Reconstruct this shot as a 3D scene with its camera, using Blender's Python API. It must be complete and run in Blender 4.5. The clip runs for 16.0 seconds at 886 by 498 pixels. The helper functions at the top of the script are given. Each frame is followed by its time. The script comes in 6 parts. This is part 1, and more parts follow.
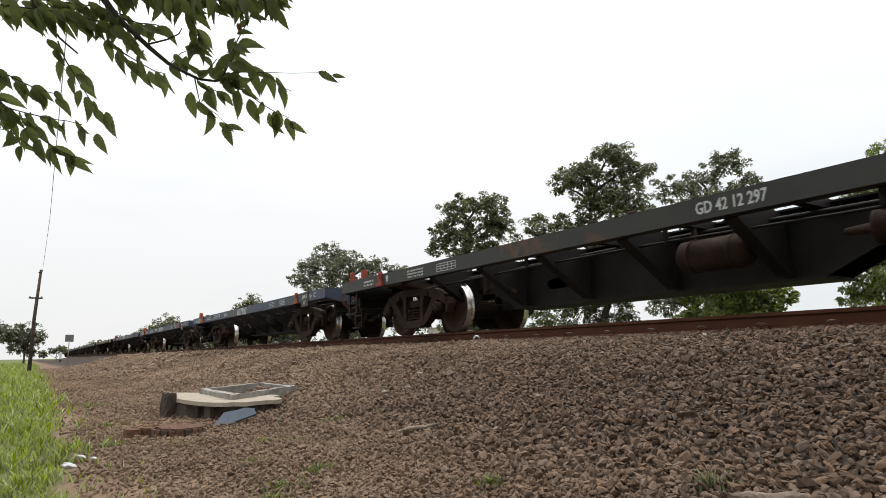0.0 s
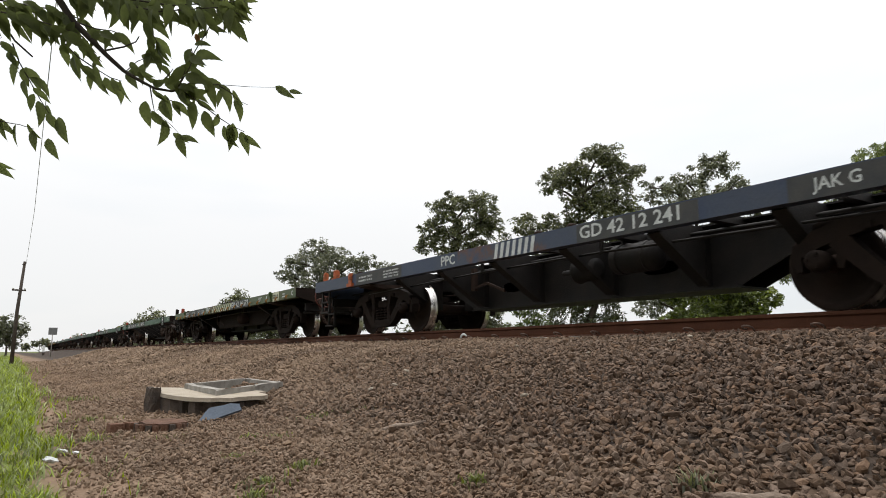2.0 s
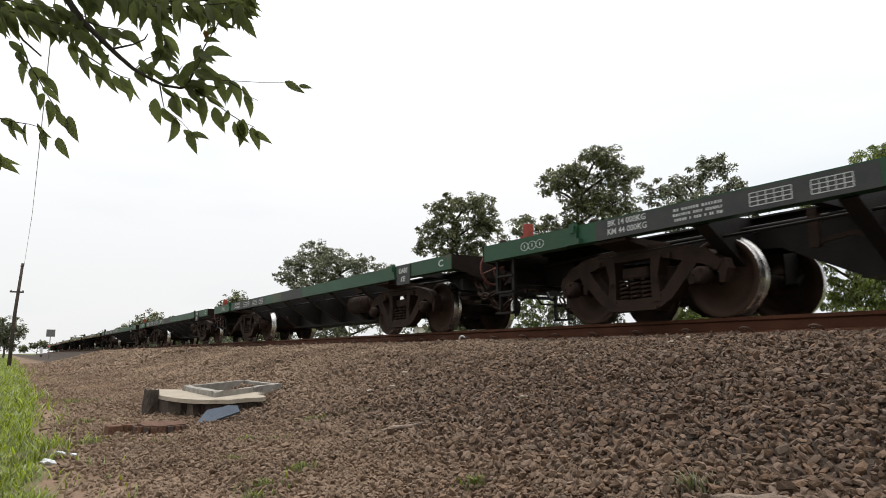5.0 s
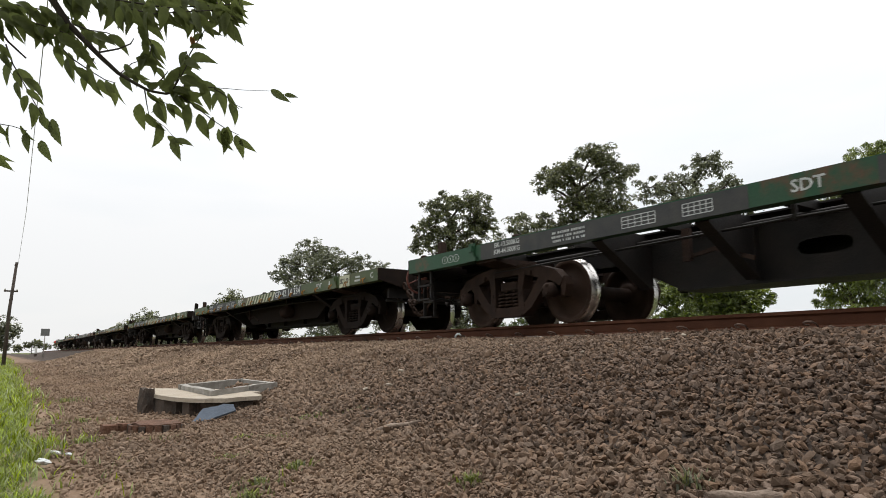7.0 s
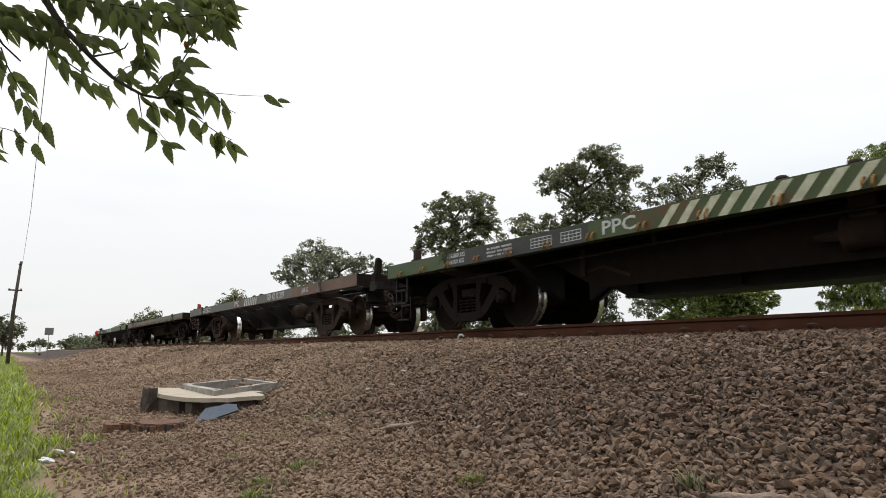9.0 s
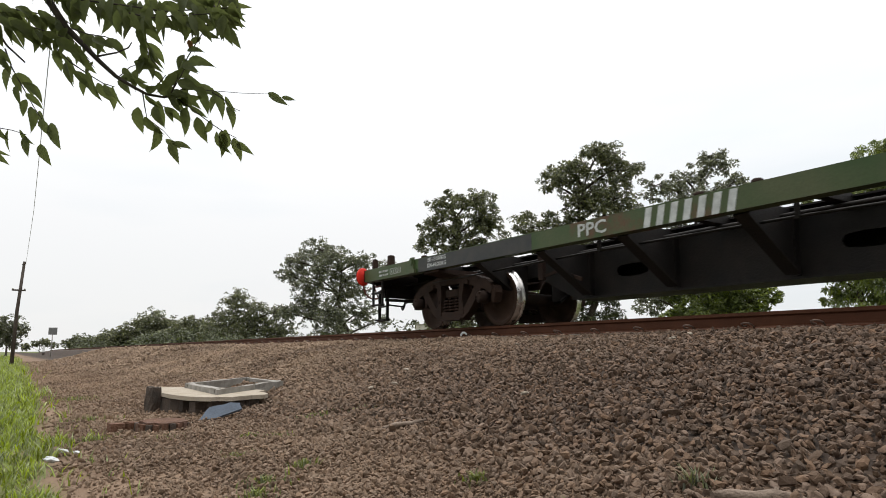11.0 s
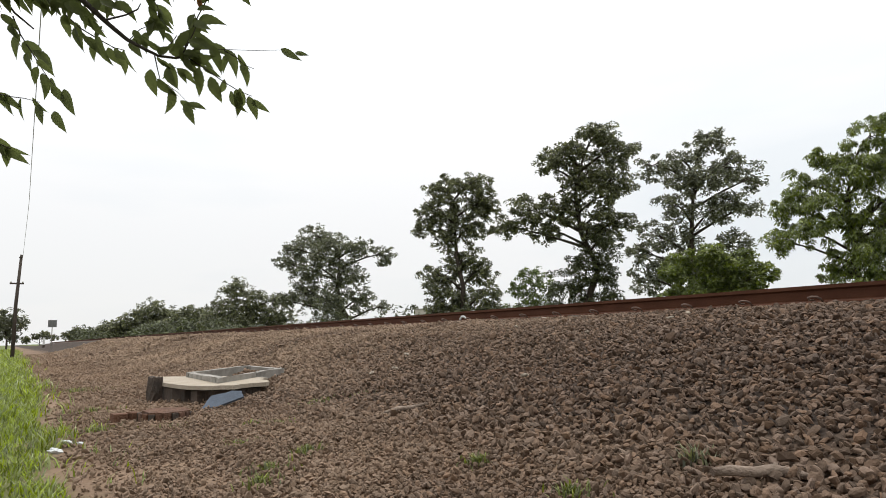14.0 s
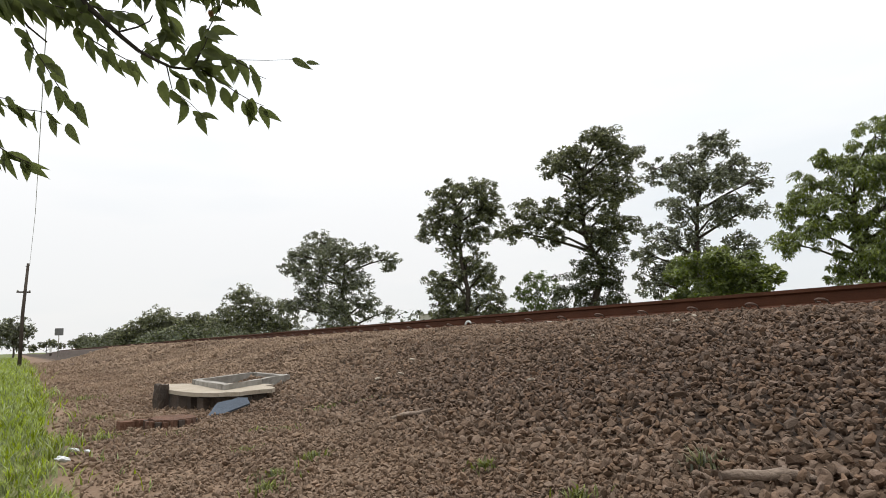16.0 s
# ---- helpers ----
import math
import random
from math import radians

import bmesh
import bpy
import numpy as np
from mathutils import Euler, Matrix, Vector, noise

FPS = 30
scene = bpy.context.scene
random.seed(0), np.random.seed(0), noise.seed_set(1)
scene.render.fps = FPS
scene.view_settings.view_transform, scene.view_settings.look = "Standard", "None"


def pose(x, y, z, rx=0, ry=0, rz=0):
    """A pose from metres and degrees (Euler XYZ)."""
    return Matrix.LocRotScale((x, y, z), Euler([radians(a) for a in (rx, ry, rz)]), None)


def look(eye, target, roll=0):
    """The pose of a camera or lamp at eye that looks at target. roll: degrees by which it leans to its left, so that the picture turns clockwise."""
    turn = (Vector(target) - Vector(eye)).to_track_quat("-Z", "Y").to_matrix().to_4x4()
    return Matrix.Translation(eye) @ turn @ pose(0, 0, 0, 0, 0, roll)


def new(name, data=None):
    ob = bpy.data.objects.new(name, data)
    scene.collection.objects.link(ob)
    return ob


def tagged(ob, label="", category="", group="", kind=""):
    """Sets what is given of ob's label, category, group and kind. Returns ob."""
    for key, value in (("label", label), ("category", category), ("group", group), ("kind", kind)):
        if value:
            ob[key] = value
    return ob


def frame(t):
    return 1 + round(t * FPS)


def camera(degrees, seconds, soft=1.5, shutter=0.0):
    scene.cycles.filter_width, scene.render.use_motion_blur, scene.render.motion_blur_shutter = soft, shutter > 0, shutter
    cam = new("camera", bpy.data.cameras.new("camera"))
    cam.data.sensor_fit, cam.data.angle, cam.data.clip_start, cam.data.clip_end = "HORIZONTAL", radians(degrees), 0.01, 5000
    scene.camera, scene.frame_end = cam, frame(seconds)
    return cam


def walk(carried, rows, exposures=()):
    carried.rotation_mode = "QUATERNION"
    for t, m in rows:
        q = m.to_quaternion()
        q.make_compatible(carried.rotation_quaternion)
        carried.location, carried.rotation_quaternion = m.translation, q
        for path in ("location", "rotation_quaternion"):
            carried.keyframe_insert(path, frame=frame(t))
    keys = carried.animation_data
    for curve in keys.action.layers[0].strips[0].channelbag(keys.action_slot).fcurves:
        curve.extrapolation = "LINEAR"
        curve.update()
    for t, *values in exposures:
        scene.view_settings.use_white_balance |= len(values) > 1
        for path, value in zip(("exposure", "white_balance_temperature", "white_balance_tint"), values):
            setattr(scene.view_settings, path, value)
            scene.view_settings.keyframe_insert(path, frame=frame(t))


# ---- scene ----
cam = camera(69.0, 16.0, soft=0.9, shutter=0.03)
EYE = 0.60                      # lens height above the grass verge
PATH = [
    (0.0, -32.45, 9.28, 0.66),
    (0.5, -32.68, 9.06, 0.64),
    (1.0, -33.72, 8.69, 0.14),
    (1.5, -33.47, 9.10, 0.08),
    (2.0, -33.59, 9.10, -0.06),
    (2.5, -33.42, 9.13, 0.15),
    (3.0, -33.15, 9.37, 0.22),
    (3.5, -33.37, 9.55, 0.15),
    (4.0, -33.45, 9.48, 0.02),
    (6.5, -34.11, 9.06, 0.11),
    (7.0, -34.07, 9.07, 0.16),
    (7.5, -34.26, 9.13, 0.12),
    (8.0, -34.26, 9.17, -0.15),
    (8.5, -34.03, 9.07, 0.04),
    (9.0, -33.83, 9.13, -0.08),
    (11.5, -33.58, 8.93, 0.23),
    (12.0, -33.71, 8.87, 0.45),
    (12.5, -33.60, 8.42, 0.60),
    (13.0, -33.38, 8.36, 0.63),
    (13.5, -33.31, 7.95, 1.05),
    (14.0, -33.62, 7.58, 1.36),
    (14.5, -33.90, 8.27, 1.57),
    (15.0, -33.44, 8.34, 1.47),
    (15.5, -33.14, 8.34, 1.62),
    (16.0, -33.14, 8.04, 1.81),
]
walk(cam, [(t, pose(0, 0, EYE, 90 + p, r, w)) for t, w, p, r in PATH])

# ---- plan: the track runs along +y, to the right of the camera ----
TRACK = 6.25                    # track centre line
RAIL = 0.94                     # rail head height
GAUGE = 1.067
SPEED = 19.65                   # train, metres a second towards -y


def track_x(y):
    """Centre line: straight past the camera, a wide curve in the distance."""
    return TRACK + (max(0.0, y - 60.0) ** 2) / 6400.0


def track_turn(y):
    """Heading of the centre line, degrees about z."""
    return -math.degrees(math.atan(max(0.0, y - 60.0) / 3200.0))


PROFILE = [(-400, -0.6), (-30, -0.05), (0.0, 0.0), (0.7, 0.02), (1.4, 0.07), (2.05, 0.16), (2.8, 0.34), (3.6, 0.545), (4.4, 0.665),
           (5.0, 0.735), (5.35, 0.752), (7.15, 0.752), (8.3, 0.5), (9.6, 0.1), (11, -0.1), (400, -0.3)]


def ground_z(x, y):
    """Height of the ground: verge, ballast shoulder, track bed and the field behind."""
    u = x - (track_x(y) - TRACK)
    # the foot of the stone slope draws back from the verge further along
    u -= 0.45 * min(1.0, max(0.0, (y - 3.0) / 4.0)) * min(1.0, max(0.0, (4.4 - u) / 1.5)) * min(1.0, max(0.0, (u - 0.4) / 0.6))
    for (a, za), (b, zb) in zip(PROFILE, PROFILE[1:]):
        if u <= b:
            k = (u - a) / (b - a)
            return za + (zb - za) * k
    return PROFILE[-1][1]


# ---- light: bright overcast ----
world = bpy.data.worlds.new("overcast_sky")
scene.world = world
world.use_nodes = True
wn, wl = world.node_tree.nodes, world.node_tree.links
wn.clear()
w_out = wn.new("ShaderNodeOutputWorld")
w_sky = wn.new("ShaderNodeTexSky")
w_sky.sky_type, w_sky.sun_disc = "NISHITA", False
w_sky.sun_elevation, w_sky.sun_rotation = radians(75), radians(4)
w_bg = wn.new("ShaderNodeBackground")
w_bg.inputs["Strength"].default_value = 0.10
w_cloud = wn.new("ShaderNodeBackground")
w_noise = wn.new("ShaderNodeTexNoise")
w_noise.inputs["Scale"].default_value, w_noise.inputs["Detail"].default_value = 1.6, 4
w_tc = wn.new("ShaderNodeTexCoord")
w_map = wn.new("ShaderNodeMapping")
w_map.inputs["Scale"].default_value = (1, 1, 4)
w_ramp = wn.new("ShaderNodeValToRGB")
w_ramp.color_ramp.elements[0].position, w_ramp.color_ramp.elements[0].color = 0.36, (0.90, 0.935, 0.96, 1)
w_ramp.color_ramp.elements[1].position, w_ramp.color_ramp.elements[1].color = 0.58, (1.0, 1.0, 1.0, 1)
# an overcast sky is about three times as bright overhead as at the horizon
w_sep = wn.new("ShaderNodeSeparateXYZ")
w_up = wn.new("ShaderNodeMapRange")
w_up.inputs[1].default_value, w_up.inputs[2].default_value = 0.0, 1.0
w_up.inputs[3].default_value, w_up.inputs[4].default_value = 0.92, 2.35
wl.new(w_tc.outputs["Generated"], w_sep.inputs[0])
w_pow = wn.new("ShaderNodeMath")
w_pow.operation, w_pow.use_clamp, w_pow.inputs[1].default_value = "POWER", True, 1.7
wl.new(w_sep.outputs["Z"], w_pow.inputs[0])
wl.new(w_pow.outputs[0], w_up.inputs[0])
wl.new(w_up.outputs[0], w_cloud.inputs["Strength"])
w_mix = wn.new("ShaderNodeMixShader")
w_mix.inputs[0].default_value = 0.93
wl.new(w_tc.outputs["Generated"], w_map.inputs["Vector"])
wl.new(w_map.outputs[0], w_noise.inputs["Vector"])
wl.new(w_noise.outputs["Fac"], w_ramp.inputs[0])
wl.new(w_ramp.outputs[0], w_cloud.inputs["Color"])
wl.new(w_sky.outputs[0], w_bg.inputs["Color"])
wl.new(w_bg.outputs[0], w_mix.inputs[1])
wl.new(w_cloud.outputs[0], w_mix.inputs[2])
wl.new(w_mix.outputs[0], w_out.inputs["Surface"])

sun = new("sun", bpy.data.lights.new("sun", "SUN"))
sun.data.energy, sun.data.angle, sun.data.color = 1.5, radians(14), (1.0, 0.97, 0.92)
sun.matrix_world = look((6, 26, 60), (5, 10, 0))
scene.view_settings.exposure = 0.0

# ---- materials ----
def mat(name, base, rough=0.7, metal=0.0, tint=None, amount=0.5, scale=6.0, fine=60.0, bump=0.15, island=False, spread=0.0, rust=None, rust_amount=0.45, spec=0.2, sat=None):
    """A surface: base colour mixed with a second tint by noise at two scales, fine relief, and piece by piece variation."""
    m = bpy.data.materials.new(name)
    m.use_nodes = True
    n, l = m.node_tree.nodes, m.node_tree.links
    b = n["Principled BSDF"]
    b.inputs["Metallic"].default_value = metal
    b.inputs["Specular IOR Level"].default_value = spec
    tc = n.new("ShaderNodeTexCoord")
    n1, n2 = n.new("ShaderNodeTexNoise"), n.new("ShaderNodeTexNoise")
    n1.inputs["Scale"].default_value, n1.inputs["Detail"].default_value = scale, 5
    n2.inputs["Scale"].default_value, n2.inputs["Detail"].default_value = fine, 3
    for k in (n1, n2):
        l.new(tc.outputs["Object"], k.inputs["Vector"])
    tint = tint or tuple(c * 0.6 for c in base)
    mix = n.new("ShaderNodeMix")
    mix.data_type = "RGBA"
    mix.inputs[6].default_value, mix.inputs[7].default_value = (*base, 1), (*tint, 1)
    r1 = n.new("ShaderNodeMapRange")
    r1.inputs[1].default_value, r1.inputs[2].default_value = 0.35, 0.65
    r1.inputs[3].default_value, r1.inputs[4].default_value = 0.0, amount
    l.new(n1.outputs["Fac"], r1.inputs[0])
    l.new(r1.outputs[0], mix.inputs[0])
    out = mix.outputs[2]
    if rust:
        n3 = n.new("ShaderNodeTexNoise")
        n3.inputs["Scale"].default_value, n3.inputs["Detail"].default_value, n3.inputs["Roughness"].default_value = scale * 0.8, 8, 0.7
        mp = n.new("ShaderNodeMapping")
        mp.inputs["Location"].default_value = (3, 7, 1)
        l.new(tc.outputs["Object"], mp.inputs[0])
        l.new(mp.outputs[0], n3.inputs["Vector"])
        r3 = n.new("ShaderNodeMapRange")
        r3.inputs[1].default_value, r3.inputs[2].default_value = 0.62 - rust_amount * 0.3, 0.72 - rust_amount * 0.2
        l.new(n3.outputs["Fac"], r3.inputs[0])
        mr = n.new("ShaderNodeMix")
        mr.data_type = "RGBA"
        mr.inputs[7].default_value = (*rust, 1)
        l.new(r3.outputs[0], mr.inputs[0])
        l.new(out, mr.inputs[6])
        out = mr.outputs[2]
    hsv = n.new("ShaderNodeHueSaturation")
    r2 = n.new("ShaderNodeMapRange")
    r2.inputs[3].default_value, r2.inputs[4].default_value = 0.82, 1.18
    l.new(n2.outputs["Fac"], r2.inputs[0])
    val = r2.outputs[0]
    if spread:
        src = n.new("ShaderNodeNewGeometry").outputs["Random Per Island"] if island else n.new("ShaderNodeObjectInfo").outputs["Random"]
        r4 = n.new("ShaderNodeMapRange")
        r4.inputs[3].default_value, r4.inputs[4].default_value = 1 - spread, 1 + spread
        l.new(src, r4.inputs[0])
        mul = n.new("ShaderNodeMath")
        mul.operation = "MULTIPLY"
        l.new(val, mul.inputs[0])
        l.new(r4.outputs[0], mul.inputs[1])
        val = mul.outputs[0]
        hs = n.new("ShaderNodeMath")
        hs.operation = "MULTIPLY_ADD"
        frac = n.new("ShaderNodeMath")
        frac.operation = "FRACT"
        m7 = n.new("ShaderNodeMath")
        m7.operation = "MULTIPLY"
        m7.inputs[1].default_value = 7.31
        l.new(src, m7.inputs[0])
        l.new(m7.outputs[0], frac.inputs[0])
        l.new(frac.outputs[0], hs.inputs[0])
        sat = spread * 0.8 if sat is None else sat
        hs.inputs[1].default_value, hs.inputs[2].default_value = sat * 2, 1 - sat
        l.new(hs.outputs[0], hsv.inputs["Saturation"])
    l.new(val, hsv.inputs["Value"])
    l.new(out, hsv.inputs["Color"])
    l.new(hsv.outputs[0], b.inputs["Base Color"])
    rr = n.new("ShaderNodeMapRange")
    rr.inputs[3].default_value, rr.inputs[4].default_value = max(0.05, rough - 0.12), min(1, rough + 0.12)
    l.new(n1.outputs["Fac"], rr.inputs[0])
    l.new(rr.outputs[0], b.inputs["Roughness"])
    if bump:
        bp = n.new("ShaderNodeBump")
        bp.inputs["Strength"].default_value, bp.inputs["Distance"].default_value = bump, 0.02
        l.new(n2.outputs["Fac"], bp.inputs["Height"])
        l.new(bp.outputs[0], b.inputs["Normal"])
    return m


def add_pale_tan(m, colour, y0, y1, most):
    """Pale tan mixed in more on the stones further along the line, in uneven drifts."""
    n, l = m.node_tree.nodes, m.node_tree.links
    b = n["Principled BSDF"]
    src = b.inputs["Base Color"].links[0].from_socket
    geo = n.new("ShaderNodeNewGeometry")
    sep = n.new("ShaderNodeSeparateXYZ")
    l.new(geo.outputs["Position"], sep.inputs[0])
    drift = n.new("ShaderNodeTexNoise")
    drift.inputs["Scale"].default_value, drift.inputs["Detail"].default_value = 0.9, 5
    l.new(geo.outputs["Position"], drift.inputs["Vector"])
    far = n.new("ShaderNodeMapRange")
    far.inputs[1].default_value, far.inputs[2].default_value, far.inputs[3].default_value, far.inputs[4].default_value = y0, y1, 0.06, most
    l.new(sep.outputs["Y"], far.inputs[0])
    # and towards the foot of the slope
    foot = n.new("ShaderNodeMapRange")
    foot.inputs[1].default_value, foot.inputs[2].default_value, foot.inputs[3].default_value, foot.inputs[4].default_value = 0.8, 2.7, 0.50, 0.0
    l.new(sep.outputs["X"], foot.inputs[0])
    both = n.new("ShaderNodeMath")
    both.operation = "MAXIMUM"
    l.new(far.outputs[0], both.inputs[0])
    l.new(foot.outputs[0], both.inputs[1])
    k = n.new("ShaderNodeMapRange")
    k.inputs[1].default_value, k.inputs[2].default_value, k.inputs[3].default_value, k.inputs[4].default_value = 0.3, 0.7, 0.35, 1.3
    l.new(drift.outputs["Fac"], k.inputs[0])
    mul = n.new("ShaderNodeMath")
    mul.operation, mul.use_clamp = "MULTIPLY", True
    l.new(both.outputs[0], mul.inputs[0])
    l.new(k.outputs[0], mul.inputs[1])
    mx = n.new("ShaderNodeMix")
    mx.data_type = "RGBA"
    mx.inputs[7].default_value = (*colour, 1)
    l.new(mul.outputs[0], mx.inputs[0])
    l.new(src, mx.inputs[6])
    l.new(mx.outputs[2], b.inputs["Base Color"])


def leaf_mat(name, base, tint, spread=0.35, through_light=0.35, rough=0.45):
    m = mat(name, base, rough, tint=tint, amount=0.7, scale=3.0, fine=25.0, bump=0.0, island=True, spread=spread, spec=0.35)
    n, l = m.node_tree.nodes, m.node_tree.links
    b = n["Principled BSDF"]
    tr = n.new("ShaderNodeBsdfTranslucent")
    src = b.inputs["Base Color"].links[0].from_socket
    l.new(src, tr.inputs["Color"])
    mx = n.new("ShaderNodeMixShader")
    mx.inputs[0].default_value = through_light
    l.new(b.outputs[0], mx.inputs[1])
    l.new(tr.outputs[0], mx.inputs[2])
    l.new(mx.outputs[0], n["Material Output"].inputs["Surface"])
    return m


RUST = (0.10, 0.045, 0.025)
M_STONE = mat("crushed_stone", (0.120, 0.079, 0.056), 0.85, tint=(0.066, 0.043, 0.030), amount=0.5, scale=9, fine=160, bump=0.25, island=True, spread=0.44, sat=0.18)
add_pale_tan(M_STONE, (0.335, 0.240, 0.165), 2.5, 11.0, 0.66)
M_GROUND = mat("dusty_earth", (0.215, 0.145, 0.096), 0.95, tint=(0.105, 0.068, 0.045), amount=0.8, scale=0.6, fine=22, bump=0.6)
M_RAIL = mat("rusted_rail", (0.078, 0.028, 0.013), 0.75, tint=(0.055, 0.020, 0.010), amount=0.7, scale=4, fine=70, bump=0.25)
M_RAILTOP = mat("worn_rail_head", (0.24, 0.17, 0.13), 0.42, 0.6, tint=(0.16, 0.075, 0.045), amount=0.5, scale=3, fine=80, bump=0.05)
M_CONC = mat("grey_concrete", (0.33, 0.31, 0.28), 0.9, tint=(0.18, 0.165, 0.14), amount=0.7, scale=7, fine=90, bump=0.35, spread=0.1)
M_SLEEPER = mat("dusty_concrete_sleeper", (0.27, 0.235, 0.20), 0.92, tint=(0.15, 0.12, 0.10), amount=0.7, scale=6, fine=90, bump=0.3)
M_CLIP = mat("spring_clip_steel", (0.15, 0.11, 0.09), 0.55, 0.6, tint=(0.10, 0.06, 0.05), amount=0.6, scale=30, bump=0.1)
M_PALE = mat("pale_weathered_slab", (0.36, 0.31, 0.25), 0.9, tint=(0.28, 0.24, 0.18), amount=0.7, scale=5, fine=70, bump=0.4)
M_BRICKMAT = mat("crumbled_red_brick", (0.155, 0.085, 0.058), 0.95, tint=(0.10, 0.06, 0.042), amount=0.8, scale=11, fine=60, bump=0.8, spread=0.15)
M_DARK = mat("dark_masonry", (0.055, 0.045, 0.038), 0.95, tint=(0.12, 0.09, 0.07), amount=0.6, scale=9, fine=60, bump=0.6)
M_BLUESLATE = mat("blue_grey_sheet", (0.085, 0.105, 0.135), 0.8, tint=(0.055, 0.062, 0.075), amount=0.6, scale=5, fine=60, bump=0.2)
# one even near-black for all the underframe ironwork
M_UNDER = mat("near_black_underframe", (0.011, 0.0100, 0.0098), 0.62, 0.0, spec=0.14, tint=(0.022, 0.018, 0.016), amount=0.8, scale=3.0, fine=50, bump=0.2)
M_BOGIE = mat("brake_dust_cast_steel", (0.036, 0.021, 0.015), 0.78, 0.0, spec=0.12, tint=(0.022, 0.015, 0.013), amount=0.8, scale=5.0, fine=60, bump=0.25)
# near-black steel: own black, with the shade under full decks put into the colour
M_SHADE_BLACK = mat("shade_black_cast_steel", (0.013, 0.0095, 0.0080), 0.8, 0.0, spec=0.06, tint=(0.021, 0.014, 0.011), amount=0.7, scale=5.0, fine=60, bump=0.25)
M_WHEEL_SHADE = mat("oily_black_wheel_face", (0.014, 0.010, 0.008), 0.8, 0.0, spec=0.06, tint=(0.022, 0.014, 0.011), amount=0.7, scale=4.0, fine=50, bump=0.1)
M_WHEEL = mat("rust_brown_wheel_face", (0.046, 0.026, 0.018), 0.7, 0.0, spec=0.14, tint=(0.024, 0.014, 0.010), amount=0.7, scale=4.0, fine=50, bump=0.1)
M_TREAD = mat("polished_tread", (0.62, 0.60, 0.58), 0.28, 1.0, tint=(0.40, 0.36, 0.33), amount=0.5, scale=8, fine=90, bump=0.02)
M_RED = mat("faded_red_paint", (0.27, 0.048, 0.032), 0.6, tint=(0.22, 0.04, 0.03), amount=0.6, scale=9, bump=0.1, rust=RUST, rust_amount=0.3)
M_SIGNALRED = mat("signal_red_paint", (0.75, 0.035, 0.020), 0.5, tint=(0.55, 0.03, 0.02), amount=0.5, scale=9, bump=0.05)
M_BRAKE = mat("rubbed_red_iron", (0.17, 0.055, 0.045), 0.6, tint=(0.07, 0.03, 0.025), amount=0.7, scale=14, bump=0.1, rust=RUST, rust_amount=0.4)
M_ORANGE = mat("orange_paint", (0.34, 0.085, 0.03), 0.6, tint=(0.30, 0.08, 0.03), amount=0.6, scale=9, bump=0.1, rust=RUST, rust_amount=0.3)
M_YELLOW = mat("yellow_paint", (0.42, 0.22, 0.035), 0.6, tint=(0.20, 0.10, 0.025), amount=0.6, scale=20, bump=0.1)
M_HOOK = mat("rusty_yellow_paint", (0.27, 0.135, 0.030), 0.65, tint=(0.12, 0.055, 0.022), amount=0.8, scale=25, bump=0.1)
M_WHITE = mat("stencil_white", (0.50, 0.52, 0.51), 0.75, tint=(0.29, 0.30, 0.29), amount=0.6, scale=14, fine=80, bump=0.0)
M_CREAM = mat("stencil_cream", (0.50, 0.50, 0.38), 0.75, tint=(0.28, 0.28, 0.2), amount=0.6, scale=12, fine=80, bump=0.0)
M_PANEL = mat("charcoal_panel", (0.040, 0.042, 0.044), 0.6, tint=(0.065, 0.062, 0.058), amount=0.7, scale=6, bump=0.05)
M_WOOD = mat("grey_weathered_pole", (0.075, 0.06, 0.05), 0.9, tint=(0.04, 0.032, 0.027), amount=0.8, scale=4, fine=40, bump=0.4)
M_BARK = mat("tree_bark", (0.070, 0.056, 0.045), 0.95, tint=(0.05, 0.04, 0.032), amount=0.8, scale=5, fine=30, bump=0.6)
M_TWIG = mat("dark_twig", (0.045, 0.036, 0.028), 0.85, tint=(0.03, 0.024, 0.02), amount=0.6, scale=30, fine=120, bump=0.2)
M_DEADWOOD = mat("bleached_deadwood", (0.27, 0.21, 0.165), 0.9, tint=(0.10, 0.072, 0.055), amount=0.8, scale=14, fine=60, bump=0.5)
M_PLASTIC = mat("dirty_white_plastic", (0.60, 0.62, 0.62), 0.5, tint=(0.5, 0.5, 0.48), amount=0.5, scale=20, bump=0.1)
M_SIGN = mat("grey_sign_plate", (0.16, 0.16, 0.155), 0.6, tint=(0.09, 0.09, 0.085), amount=0.6, scale=5, bump=0.05)
M_RENDERED = mat("far_wall_render", (0.5, 0.47, 0.43), 0.9, tint=(0.4, 0.36, 0.32), amount=0.6, scale=2, bump=0.05)
M_WIRE = mat("thin_wire", (0.36, 0.36, 0.36), 0.5, 0.3, amount=0.3, bump=0.0)
M_PVC = mat("white_marker_paint", (0.72, 0.72, 0.70), 0.6, tint=(0.5, 0.48, 0.44), amount=0.5, scale=10, bump=0.05)
L_NEAR = leaf_mat("near_leaf", (0.100, 0.125, 0.018), (0.055, 0.070, 0.012), 0.5, 0.58)
L_BROWN = leaf_mat("dry_leaf", (0.30, 0.14, 0.03), (0.18, 0.08, 0.02), 0.2, 0.4)
L_DARK = leaf_mat("dusty_dark_foliage", (0.180, 0.186, 0.096), (0.096, 0.104, 0.058), 0.55, 0.30)
L_GREY = leaf_mat("grey_green_foliage", (0.195, 0.202, 0.128), (0.122, 0.132, 0.084), 0.5, 0.28)
